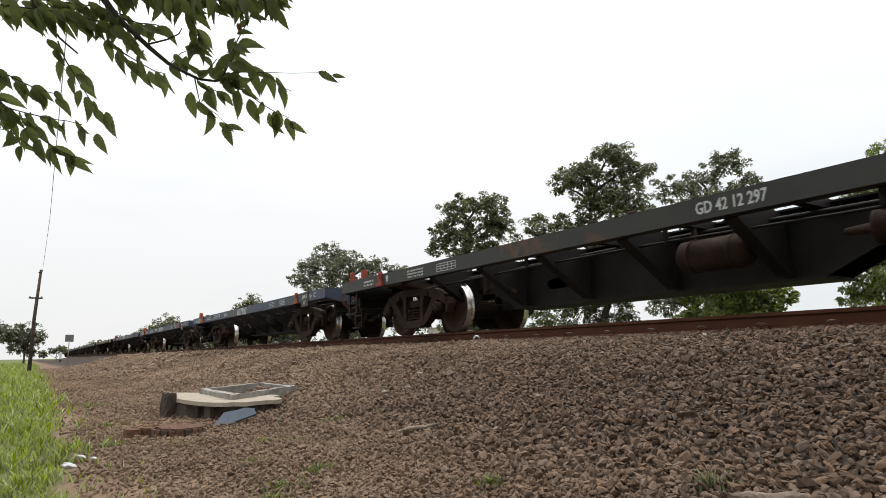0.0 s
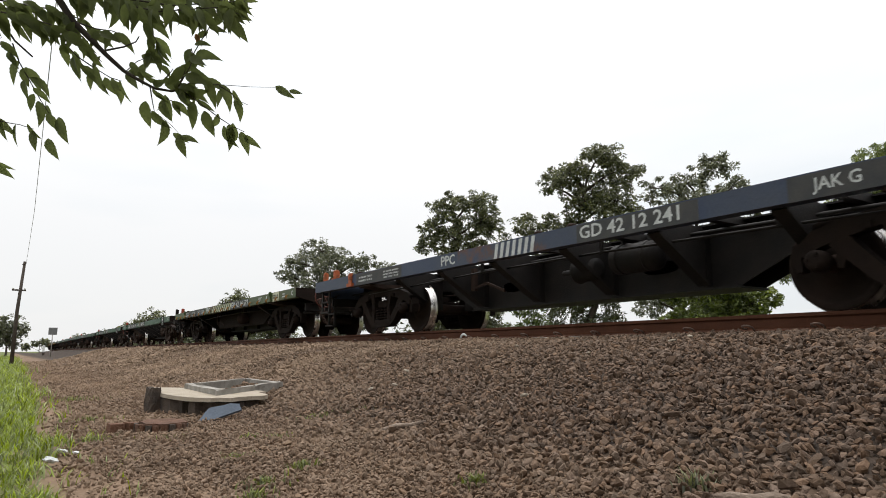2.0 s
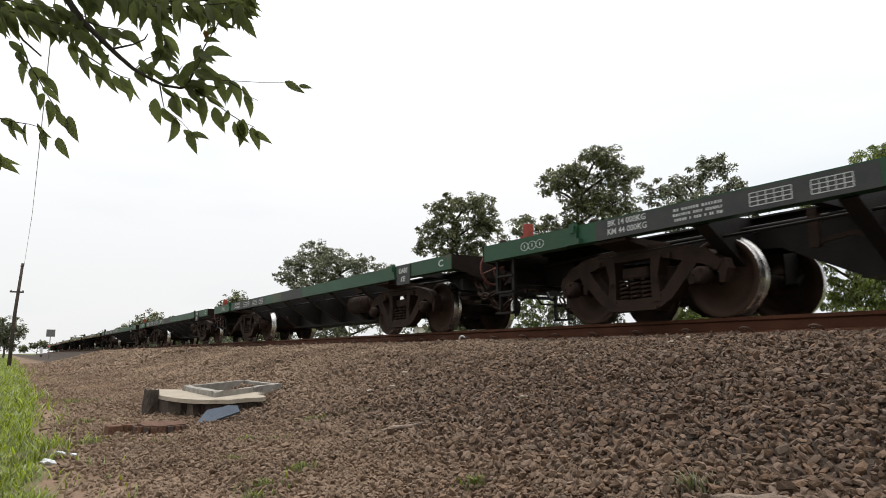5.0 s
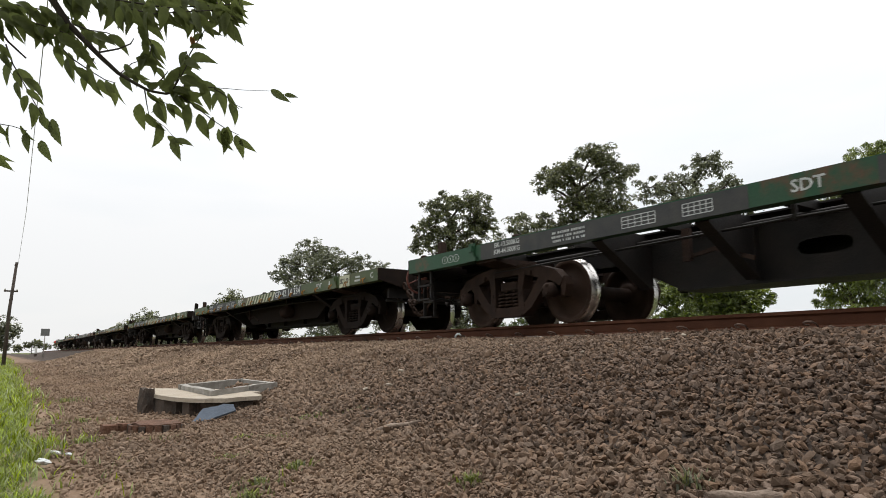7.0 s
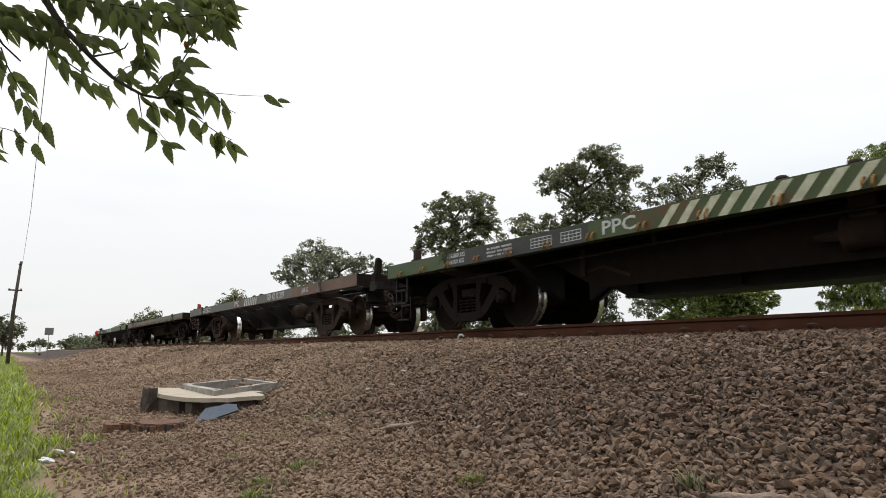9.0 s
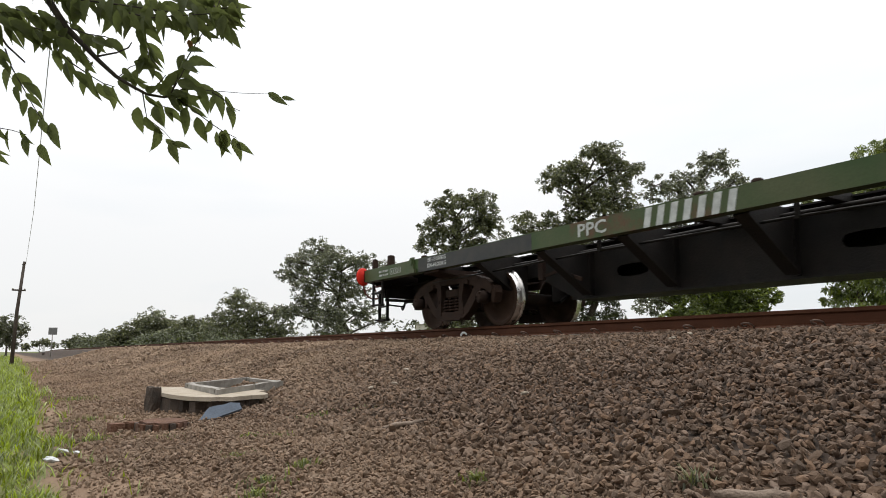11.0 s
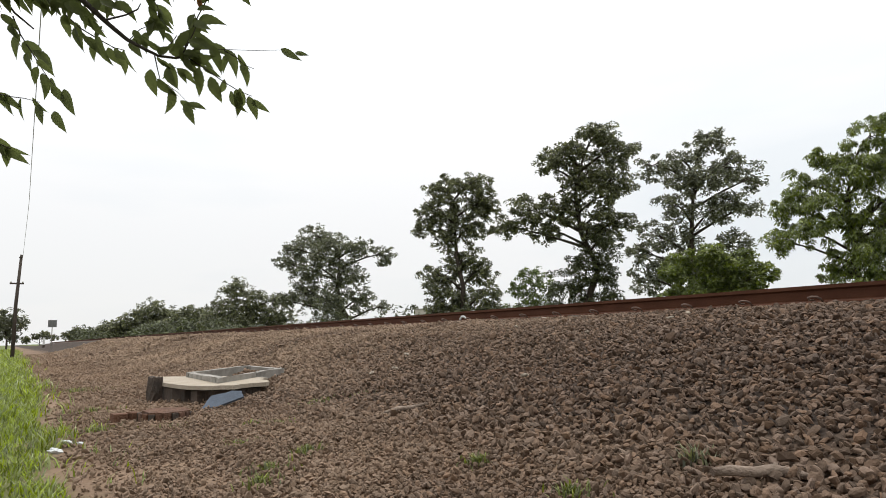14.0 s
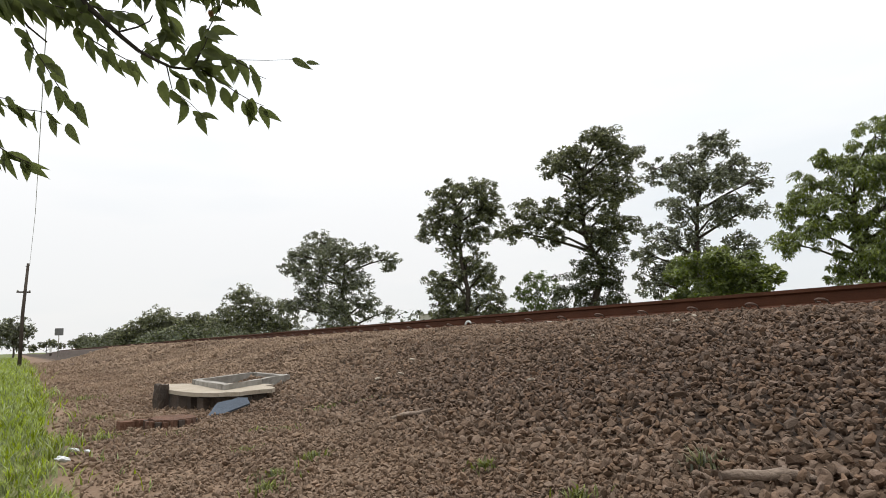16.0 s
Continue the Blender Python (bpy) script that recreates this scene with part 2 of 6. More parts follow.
L_IVY = leaf_mat("creeper_foliage", (0.088, 0.098, 0.042), (0.052, 0.060, 0.028), 0.45, 0.25)
L_FRESH = leaf_mat("fresh_green_foliage", (0.165, 0.205, 0.060), (0.085, 0.115, 0.040), 0.4, 0.28)
L_FEATHER = leaf_mat("feathery_light_foliage", (0.215, 0.250, 0.072), (0.105, 0.135, 0.048), 0.45, 0.40)
L_WEED = leaf_mat("dull_weed", (0.165, 0.185, 0.048), (0.100, 0.112, 0.036), 0.4, 0.3, 0.6)
L_GRASS = leaf_mat("verge_grass", (0.260, 0.320, 0.052), (0.150, 0.185, 0.040), 0.55, 0.35, 0.6)


def paint(name, base, tint, rust_amount=0.25, rust=RUST):
    return mat(name, base, 0.5, tint=tint, amount=0.7, scale=1.6, fine=45, bump=0.08, rust=rust, rust_amount=rust_amount, spec=0.25)


PAINT = {
    "black": paint("sooty_black_paint", (0.026, 0.027, 0.025), (0.040, 0.038, 0.033), 0.12),
    "blue": paint("dusty_navy_paint", (0.030, 0.043, 0.078), (0.058, 0.066, 0.082), 0.12),
    "olive": paint("faded_olive_paint", (0.036, 0.066, 0.020), (0.085, 0.090, 0.046), 0.14),
    "green": paint("railway_green_paint", (0.013, 0.062, 0.029), (0.032, 0.062, 0.036), 0.10),
    "brown": paint("rust_brown_paint", (0.125, 0.066, 0.042), (0.085, 0.050, 0.036), 0.4),
    "grey": paint("weathered_grey_paint", (0.070, 0.070, 0.066), (0.115, 0.108, 0.092), 0.3),
}


# ---- mesh helpers ----
def box(bm, x0, x1, y0, y1, z0, z1):
    vs = [bm.verts.new(p) for p in ((x0, y0, z0), (x1, y0, z0), (x1, y1, z0), (x0, y1, z0), (x0, y0, z1), (x1, y0, z1), (x1, y1, z1), (x0, y1, z1))]
    for f in ((3, 2, 1, 0), (4, 5, 6, 7), (0, 1, 5, 4), (1, 2, 6, 5), (2, 3, 7, 6), (3, 0, 4, 7)):
        bm.faces.new([vs[i] for i in f])
    return bm


def prism(bm, pts, axis, a, b):
    """Extrudes an outline along x ('x': pts are y, z) or y ('y': pts are x, z) or z (pts are x, y), from a to b."""
    def at(p, k):
        return (k, p[0], p[1]) if axis == "x" else (p[0], k, p[1]) if axis == "y" else (p[0], p[1], k)
    va, vb = [bm.verts.new(at(p, a)) for p in pts], [bm.verts.new(at(p, b)) for p in pts]
    n = len(pts)
    fs = [bm.faces.new(va), bm.faces.new(list(reversed(vb)))]
    for i in range(n):
        fs.append(bm.faces.new((va[i], vb[i], vb[(i + 1) % n], va[(i + 1) % n])))
    bmesh.ops.recalc_face_normals(bm, faces=fs)
    return bm


def tube(bm, pts, radii, seg=8, cap=True):
    """A round bar through points, with a radius at each."""
    pts = [Vector(p) for p in pts]
    if not hasattr(radii, "__len__"):
        radii = [radii] * len(pts)
    rings = []
    for i, p in enumerate(pts):
        d = (pts[min(i + 1, len(pts) - 1)] - pts[max(i - 1, 0)]).normalized()
        u = d.orthogonal() if i == 0 else (u - d * u.dot(d))
        u.normalize()
        v = d.cross(u)
        rings.append([bm.verts.new(p + (u * math.cos(2 * math.pi * k / seg) + v * math.sin(2 * math.pi * k / seg)) * radii[i]) for k in range(seg)])
    for a, b in zip(rings, rings[1:]):
        for k in range(seg):
            f = bm.faces.new((a[k], a[(k + 1) % seg], b[(k + 1) % seg], b[k]))
            f.smooth = True
    if cap:
        bm.faces.new(list(reversed(rings[0])))
        bm.faces.new(rings[-1])
    return bm


def lathe(bm, prof, seg=36, marks=()):
    """Turns a profile of (x, radius) about the x axis. marks: profile steps that take the second material."""
    rings = [[bm.verts.new((x, r * math.cos(2 * math.pi * k / seg), r * math.sin(2 * math.pi * k / seg))) for k in range(seg)] for x, r in prof]
    for i, (a, b) in enumerate(zip(rings, rings[1:])):
        for k in range(seg):
            f = bm.faces.new((a[k], a[(k + 1) % seg], b[(k + 1) % seg], b[k]))
            f.smooth, f.material_index = True, 1 if i in marks else 0
    bm.faces.new(rings[0])
    bm.faces.new(list(reversed(rings[-1])))
    bmesh.ops.recalc_face_normals(bm, faces=bm.faces[:])
    return bm


def soften(bm, w=0.008):
    bmesh.ops.bevel(bm, geom=[e for e in bm.edges if len(e.link_faces) == 2 and e.calc_face_angle(0) > 0.6], offset=w, segments=1, affect="EDGES", clamp_overlap=True)
    return bm


def mesh_of(name, bm, *materials):
    me = bpy.data.meshes.new(name)
    bm.to_mesh(me)
    bm.free()
    for m in materials:
        me.materials.append(m)
    return me


def part(name, bm, material, parent, label="", at=None):
    """Links a bmesh, or a mesh made before, as one mesh object under a thing or a part."""
    me = bm if isinstance(bm, bpy.types.Mesh) else mesh_of(name, bm, *(material if isinstance(material, (list, tuple)) else [material]))
    ob = new(name, me)
    if parent:
        ob.parent = parent
    if at is not None:
        ob.matrix_basis = at
    if label:
        ob["label"] = label
    return ob


def empty(name, at, **tags):
    ob = new(name)
    ob.empty_display_size = 0.2
    ob.matrix_basis = at
    return tagged(ob, **tags)


def bulk_mesh(name, verts, faces, material, smooth=False):
    """A large mesh from numpy arrays; faces all have the same number of corners."""
    me = bpy.data.meshes.new(name)
    nf, k = faces.shape
    me.vertices.add(len(verts))
    me.vertices.foreach_set("co", np.ascontiguousarray(verts, dtype=np.float32).ravel())
    me.loops.add(nf * k)
    me.loops.foreach_set("vertex_index", np.ascontiguousarray(faces, dtype=np.int32).ravel())
    me.polygons.add(nf)
    me.polygons.foreach_set("loop_start", np.arange(0, nf * k, k, dtype=np.int32))
    me.polygons.foreach_set("loop_total", np.full(nf, k, dtype=np.int32))
    me.polygons.foreach_set("use_smooth", np.full(nf, smooth, dtype=bool))
    me.update(calc_edges=True)
    me.validate()
    me.materials.append(material)
    return me


# ---- ground ----
def build_ground():
    ys = [-400, -200, -120, -60, -30, -15, -8] + [i * 0.5 - 6 for i in range(52)] + [21 + 1.5 * i for i in range(28)] + [66, 72, 80, 90, 100, 115, 130, 150, 175, 200, 240, 300, 400, 600, 1000, 2000]
    us = [-1500, -400, -120, -40, -15, -8, -4, -2, -1] + [-0.6 + 0.2 * i for i in range(46)] + [8.8, 9.6, 11, 13, 16, 22, 30, 45, 80, 160, 400, 1500]
    verts, faces = [], []
    for y in ys:
        for u in us:
            off = track_x(min(y, 400)) - TRACK
            x = u + off
            z = ground_z(x, min(y, 400))
            near = abs(u) < 12 and -8 < y < 70
            if near and (u < 5.2):
                z += 0.030 * noise.noise(Vector((x * 0.9, y * 0.7, 0.3))) + 0.018 * noise.noise(Vector((x * 2.7, y * 2.3, 4)))
            verts.append((x, y, z))
    w = len(us)
    for i in range(len(ys) - 1):
        for j in range(w - 1):
            faces.append((i * w + j, i * w + j + 1, (i + 1) * w + j + 1, (i + 1) * w + j))
    me = bulk_mesh("ground", np.array(verts), np.array(faces), M_GROUND, True)
    # surface zones by distance from the track: grass soil, dusty earth, stone bed
    m = M_GROUND.node_tree
    n, l = m.nodes, m.links
    b = n["Principled BSDF"]
    src = b.inputs["Base Color"].links[0].from_socket
    geo = n.new("ShaderNodeNewGeometry")
    sep = n.new("ShaderNodeSeparateXYZ")
    l.new(geo.outputs["Position"], sep.inputs[0])
    wob = n.new("ShaderNodeTexNoise")
    wob.inputs["Scale"].default_value, wob.inputs["Detail"].default_value = 0.8, 4
    l.new(geo.outputs["Position"], wob.inputs["Vector"])
    sx = n.new("ShaderNodeMath")
    sx.operation = "MULTIPLY_ADD"
    sx.inputs[1].default_value = 1.3
    l.new(wob.outputs["Fac"], sx.inputs[0])
    l.new(sep.outputs["X"], sx.inputs[2])
    green = n.new("ShaderNodeMapRange")
    green.inputs[1].default_value, green.inputs[2].default_value = 0.55, 0.95
    green.inputs[3].default_value, green.inputs[4].default_value = 1.0, 0.0
    l.new(sx.outputs[0], green.inputs[0])
    far = n.new("ShaderNodeMapRange")
    far.inputs[1].default_value, far.inputs[2].default_value = 9.5, 11.0
    l.new(sx.outputs[0], far.inputs[0])
    add = n.new("ShaderNodeMath")
    add.operation = "MAXIMUM"
    l.new(green.outputs[0], add.inputs[0])
    l.new(far.outputs[0], add.inputs[1])
    mx = n.new("ShaderNodeMix")
    mx.data_type = "RGBA"
    mx.inputs[7].default_value = (0.110, 0.130, 0.042, 1)
    l.new(add.outputs[0], mx.inputs[0])
    l.new(src, mx.inputs[6])
    # crushed stone texture where the loose stones are too far to build
    vor = n.new("ShaderNodeTexVoronoi")
    vor.inputs["Scale"].default_value = 14
    l.new(geo.outputs["Position"], vor.inputs["Vector"])
    stone = n.new("ShaderNodeMapRange")
    stone.inputs[1].default_value, stone.inputs[2].default_value = 2.2, 2.9
    l.new(sx.outputs[0], stone.inputs[0])
    vc = n.new("ShaderNodeMix")
    vc.data_type = "RGBA"
    # near-black bed: shade between the loose stones is put into its colour
    vc.inputs[6].default_value, vc.inputs[7].default_value = (0.022, 0.015, 0.011, 1), (0.060, 0.042, 0.031, 1)
    vs = n.new("ShaderNodeSeparateColor")
    l.new(vor.outputs["Color"], vs.inputs[0])
    l.new(vs.outputs[0], vc.inputs[0])
    nearfield = n.new("ShaderNodeMath")
    nearfield.operation = "SUBTRACT"
    nearfield.use_clamp = True
    l.new(stone.outputs[0], nearfield.inputs[0])
    l.new(far.outputs[0], nearfield.inputs[1])
    m2 = n.new("ShaderNodeMix")
    m2.data_type = "RGBA"
    l.new(nearfield.outputs[0], m2.inputs[0])
    l.new(mx.outputs[2], m2.inputs[6])
    l.new(vc.outputs[2], m2.inputs[7])
    l.new(m2.outputs[2], b.inputs["Base Color"])
    ob = new("ground", me)
    tagged(ob, "dusty earth verge rising to a crushed stone railway bed", "ground", kind="structure")


build_ground()


def build_track():
    """Two rails in lengths along the line, sleepers and their spring clips."""
    prof = [(-0.035, 0.0), (0.035, 0.0), (0.036, -0.03), (0.012, -0.045), (0.010, -0.125), (0.062, -0.142), (0.064, -0.155), (-0.064, -0.155), (-0.062, -0.142), (-0.010, -0.125), (-0.012, -0.045), (-0.036, -0.03)]
    ys = [-150, -60, -20, 0, 10, 20, 30, 40, 50, 60] + [60 + 12 * i for i in range(1, 26)]
    for side in (-1, 1):
        bm = bmesh.new()
        rings = []
        for y in ys:
            a = radians(track_turn(y))
            cx = track_x(y) + side * (GAUGE / 2 + 0.035) * math.cos(a)
            rings.append([bm.verts.new((cx + px, y, RAIL + pz)) for px, pz in prof])
        for r0, r1 in zip(rings, rings[1:]):
            for k in range(len(prof)):
                f = bm.faces.new((r0[k], r0[(k + 1) % len(prof)], r1[(k + 1) % len(prof)], r1[k]))
                f.material_index = 1 if k == 0 else 0
        bmesh.ops.recalc_face_normals(bm, faces=bm.faces[:])
        ob = part("rail", bm, [M_RAIL, M_RAILTOP], None)
        tagged(ob, "rust-brown steel rail with a worn bright head", "rail", "pair of rails", "structure")
    bm = bmesh.new()
    prism(bm, [(-0.13, -0.2), (0.13, -0.2), (0.105, -0.01), (0.09, 0.0), (-0.09, 0.0), (-0.105, -0.01)], "x", -0.98, 0.98)
    sleeper_me = mesh_of("sleeper", bm, M_SLEEPER)
    bm = bmesh.new()
    pts = [(0.0, -0.05, 0.005), (-0.03, -0.05, 0.03), (-0.065, -0.035, 0.045), (-0.075, 0.0, 0.048), (-0.06, 0.035, 0.04), (-0.02, 0.045, 0.022), (0.0, 0.02, 0.02)]
    tube(bm, pts, 0.0085, 6)
    clip_me = mesh_of("clip", bm, M_CLIP)
    y = -9.0
    while y < 110:
        a = track_turn(y)
        s = part("sleeper", sleeper_me, None, None, at=pose(track_x(y), y, RAIL - 0.158, 0, 0, a))
        tagged(s, "dusty grey concrete railway sleeper half sunk in stones", "sleeper", "sleepers under the rails")
        if y < 34:
            for side in (-1, 1):
                for inner in (-1, 1):
                    rx = side * (GAUGE / 2 + 0.035) + inner * 0.058
                    part("clip", clip_me, None, s, at=pose(rx, 0, 0.012, 0, 0, 0 if inner < 0 else 180))
        y += 0.62


build_track()

# ---- the train ----
SHARED = {}


def shared(key, build, *materials):
    if key not in SHARED:
        SHARED[key] = mesh_of(key.split(":")[0], build(bmesh.new()), *materials)
    return SHARED[key]


WHEEL_R = 0.387
LETTERS = {}


def letters(text, size, material):
    """A flat mesh of painted letters, centred on its own origin."""
    key = (text, size, material.name)
    if key not in LETTERS:
        cu = bpy.data.curves.new("lettering", "FONT")
        cu.body, cu.size, cu.align_x, cu.align_y, cu.extrude, cu.resolution_u = text, size, "CENTER", "CENTER", 0.0015, 2
        cu.offset = 0.016 * size
        tmp = bpy.data.objects.new("lettering", cu)
        scene.collection.objects.link(tmp)
        bpy.context.view_layer.update()
        me = bpy.data.meshes.new_from_object(tmp.evaluated_get(bpy.context.evaluated_depsgraph_get()))
        bpy.data.objects.remove(tmp)
        me.materials.clear()
        me.materials.append(material)
        LETTERS[key] = me
    return LETTERS[key]


def ribbon(bm, pts, widths, x0, x1):
    """A bent bar in the y, z plane through pts, with a width at each, between x0 and x1."""
    left, right = [], []
    for i, p in enumerate(pts):
        q0, q1 = Vector(pts[max(i - 1, 0)]), Vector(pts[min(i + 1, len(pts) - 1)])
        d = (q1 - q0).normalized()
        n = Vector((-d.y, d.x)) * widths[i] / 2
        left.append((p[0] + n.x, p[1] + n.y))
        right.append((p[0] - n.x, p[1] - n.y))
    for i in range(len(pts) - 1):
        prism(bm, [left[i], right[i], right[i + 1], left[i + 1]], "x", x0, x1)
    return bm


def b_side_frame(bm):
    """A cast frame: arched top, belly under the springs, columns, and hoods round the axle ends."""
    top = [(-1.0, 0.47), (-0.86, 0.57), (-0.62, 0.635), (-0.34, 0.69), (0, 0.70), (0.34, 0.69), (0.62, 0.635), (0.86, 0.57), (1.0, 0.47)]
    ribbon(bm, top, [0.10, 0.15, 0.15, 0.13, 0.14, 0.13, 0.15, 0.15, 0.10], -0.07, 0.07)
    belly = [(-0.70, 0.56), (-0.58, 0.42), (-0.42, 0.25), (-0.28, 0.17), (0, 0.16), (0.28, 0.17), (0.42, 0.25), (0.58, 0.42), (0.70, 0.56)]
    ribbon(bm, belly, [0.16, 0.14, 0.13, 0.13, 0.12, 0.13, 0.13, 0.14, 0.16], -0.068, 0.068)
    ribbon(bm, [(-0.30, 0.115), (0.30, 0.115)], [0.03, 0.03], -0.10, 0.10)
    for s in (-1, 1):
        ribbon(bm, [(s * 0.29, 0.18), (s * 0.27, 0.45), (s * 0.31, 0.68)], [0.11, 0.09, 0.13], -0.075, 0.075)
        ribbon(bm, [(s * 1.005, 0.53), (s * 1.03, 0.44), (s * 1.01, 0.31)], [0.09, 0.09, 0.05], -0.06, 0.06)
        ribbon(bm, [(s * 0.70, 0.54), (s * 0.675, 0.44), (s * 0.69, 0.32)], [0.10, 0.08, 0.05], -0.06, 0.06)
        # brake hanger lug and rivets
        box(bm, -0.10, -0.07, s * 0.46 - 0.03, s * 0.46 + 0.03, 0.60, 0.66)
        box(bm, -0.085, -0.07, s * 0.29 - 0.02, s * 0.29 + 0.02, 0.36, 0.40)
    return bm


def b_bolster(bm):
    prism(bm, [(-0.84, 0.44), (-0.84, 0.56), (-0.3, 0.60), (0.3, 0.60), (0.84, 0.56), (0.84, 0.44), (0.4, 0.36), (-0.4, 0.36)], "y", -0.17, 0.17)
    return soften(bm, 0.015)


def b_spring(bm):
    pts = [(0.062 * math.cos(a), 0.062 * math.sin(a), 0.23 + 0.20 * k / 40) for k in range(41) for a in (2 * math.pi * k / 9,)]
    return tube(bm, pts, 0.016, 6)


def b_axle(bm):
    return lathe(bm, [(-0.92, 0.06), (-0.66, 0.065), (-0.60, 0.085), (-0.45, 0.085), (0.45, 0.085), (0.60, 0.085), (0.66, 0.065), (0.92, 0.06)], 14)


def b_wheel(bm):
    """Outer face towards -x, flange towards +x."""
    r = WHEEL_R
    return lathe(bm, [(-0.075, 0.085), (-0.075, 0.14), (-0.035, 0.17), (-0.010, 0.29), (-0.055, r - 0.055), (-0.065, r - 0.045), (-0.065, r - 0.008), (-0.060, r), (0.022, r + 0.003), (0.034, r + 0.010), (0.044, r + 0.027), (0.058, r + 0.028),
                      (0.066, r + 0.012), (0.066, r - 0.05), (0.010, 0.28), (0.04, 0.16), (0.08, 0.14), (0.08, 0.085)], 44, (7, 8, 9, 10))


def b_axle_cap(bm):
    lathe(bm, [(-0.075, 0.03), (-0.075, 0.055), (-0.05, 0.085), (0.0, 0.09), (0.06, 0.09), (0.06, 0.03)], 14)
    for k in range(3):
        a = 2.1 * k
        y, z = 0.055 * math.cos(a), 0.055 * math.sin(a)
        box(bm, -0.09, -0.06, y - 0.012, y + 0.012, z - 0.012, z + 0.012)
    return bm


def b_brake_beam(bm):
    for s in (-1, 1):
        box(bm, -0.66, 0.66, s * 0.34 - 0.03, s * 0.34 + 0.03, 0.28, 0.36)
        for x in (-0.55, 0.55):
            prism(bm, [(s * 0.40, 0.24), (s * 0.40, 0.46), (s * 0.455, 0.48), (s * 0.47, 0.22)], "x", x - 0.05, x + 0.05)
    return bm


def bogie(wagon, y, cast=M_BOGIE, face=M_WHEEL):
    """One four-wheel truck: bolster with side frames, springs and axle caps; the turning wheelsets belong to the wagon."""
    bo = part("bogie", shared("bogie:" + cast.name, b_bolster, cast), None, wagon, "dusty cast steel truck", at=pose(0, y, 0))
    part("brake_beam", shared("brake_beam:" + cast.name, b_brake_beam, cast), None, bo)
    for s in (-1, 1):
        part("side_frame", shared("side_frame:" + cast.name, b_side_frame, cast), None, bo, at=pose(s * 0.80, 0, 0))
        for k in (-1, 0, 1):
            part("spring", shared("spring:" + cast.name, b_spring, cast), None, bo, at=pose(s * 0.80, k * 0.145, 0))
        for k in (-1, 1):
            part("axle_cap", shared("axle_cap:" + cast.name, b_axle_cap, cast), None, bo, at=pose(s * 0.90, k * 0.84, WHEEL_R, 0, 0, 0 if s < 0 else 180))
    sets = []
    for k in (-1, 1):
        ax = part("wheelset", shared("wheelset", b_axle, M_BOGIE), None, wagon, at=pose(0, y + k * 0.84, WHEEL_R))
        for s in (-1, 1):
            part("wheel", shared("wheel:" + face.name, b_wheel, face, M_TREAD), None, ax, "dark wheel with polished tread", at=pose(s * 0.545, 0, 0, 0, 0, 0 if s < 0 else 180))
        sets.append(ax)
    return sets


def b_sill(length):
    def build(bm):
        # channel with its web outwards, for the -x side
        prism(bm, [(-1.240, 0.825), (-1.240, 1.03), (-1.09, 1.03), (-1.09, 1.016), (-1.228, 1.016), (-1.228, 0.839), (-1.09, 0.839), (-1.09, 0.825)], "y", -length / 2, length / 2)
        return bm
    return build


def b_girder(length):
    def build(bm):
        a = length / 2
        # webs in an upper and a lower plate, cut out for the long round-ended openings
        cut = [(-1.28 + 0.24 * math.cos(t), 0.075 * abs(math.sin(t)) ** 0.5) for t in [math.pi * k / 8 for k in range(9)]]
        mirror = [(y + 2.56, z) for y, z in cut]
        yb = a - 3.42
        for x in (-0.22, 0.22):
            low = [(-yb, 0.60), (-a + 4.0, 0.32), (a - 4.0, 0.32), (yb, 0.60)] + [(y, 0.60 - z) for y, z in mirror] + [(y, 0.60 - z) for y, z in cut]
            up = [(-yb, 0.60), (-a + 3.3, 0.66), (-a + 0.1, 0.72), (-a + 0.1, 0.96), (a - 0.1, 0.96), (a - 0.1, 0.72), (a - 3.3, 0.66), (yb, 0.60)] + [(y, 0.60 + z) for y, z in mirror] + [(y, 0.60 + z) for y, z in cut]
            if x > 0:
                low, up = low[:4], up[:8]
            for out in (low, up):
                prism(bm, out, "x", x - 0.008, x + 0.008)
            for y in (-1.9, -0.65, 0.65, 1.9):
                box(bm, x - 0.09, x + 0.09, y - 0.02, y + 0.02, 0.335, 0.95)
        box(bm, -0.28, 0.28, -a + 4.0, a - 4.0, 0.30, 0.324)
        box(bm, -0.34, 0.34, -a + 0.12, a - 0.12, 0.955, 0.972)
        return bm
    return build


def b_gusset(bm):
    # bracket from the side sill down to the girder
    prism(bm, [(-1.10, 0.83), (-1.10, 0.98), (-0.23, 0.95), (-0.23, 0.36), (-0.34, 0.36)], "y", -0.008, 0.008)
    prism(bm, [(-1.12, 0.81), (-1.10, 0.835), (-0.34, 0.365), (-0.35, 0.335)], "y", -0.07, 0.07)
    return bm


def b_bearer(bm):
    box(bm, -1.085, 1.085, -0.05, 0.05, 0.90, 0.985)
    return bm


def b_headstock(bm):
    prism(bm, [(-1.24, 1.03), (1.24, 1.03), (1.24, 0.84), (0.75, 0.72), (-0.75, 0.72), (-1.24, 0.84)], "y", -0.012, 0.012)
    for x in (-0.5, 0.5):
        box(bm, x - 0.06, x + 0.06, -0.03, -0.011, 0.76, 0.98)
    return bm


def b_end_floor(bm):
    box(bm, -1.085, 1.085, -0.62, 0.62, 0.990, 1.004)
    return bm


def b_end_platform(bm):
    box(bm, -0.70, 0.45, 0.03, 0.60, 0.765, 0.79)
    for x in (-1.05, -0.21):
        box(bm, x - 0.09, x + 0.09, 0.63, 0.81, 0.70, 0.86)
    box(bm, -1.14, -0.12, 0.56, 0.64, 0.72, 0.79)
    return bm


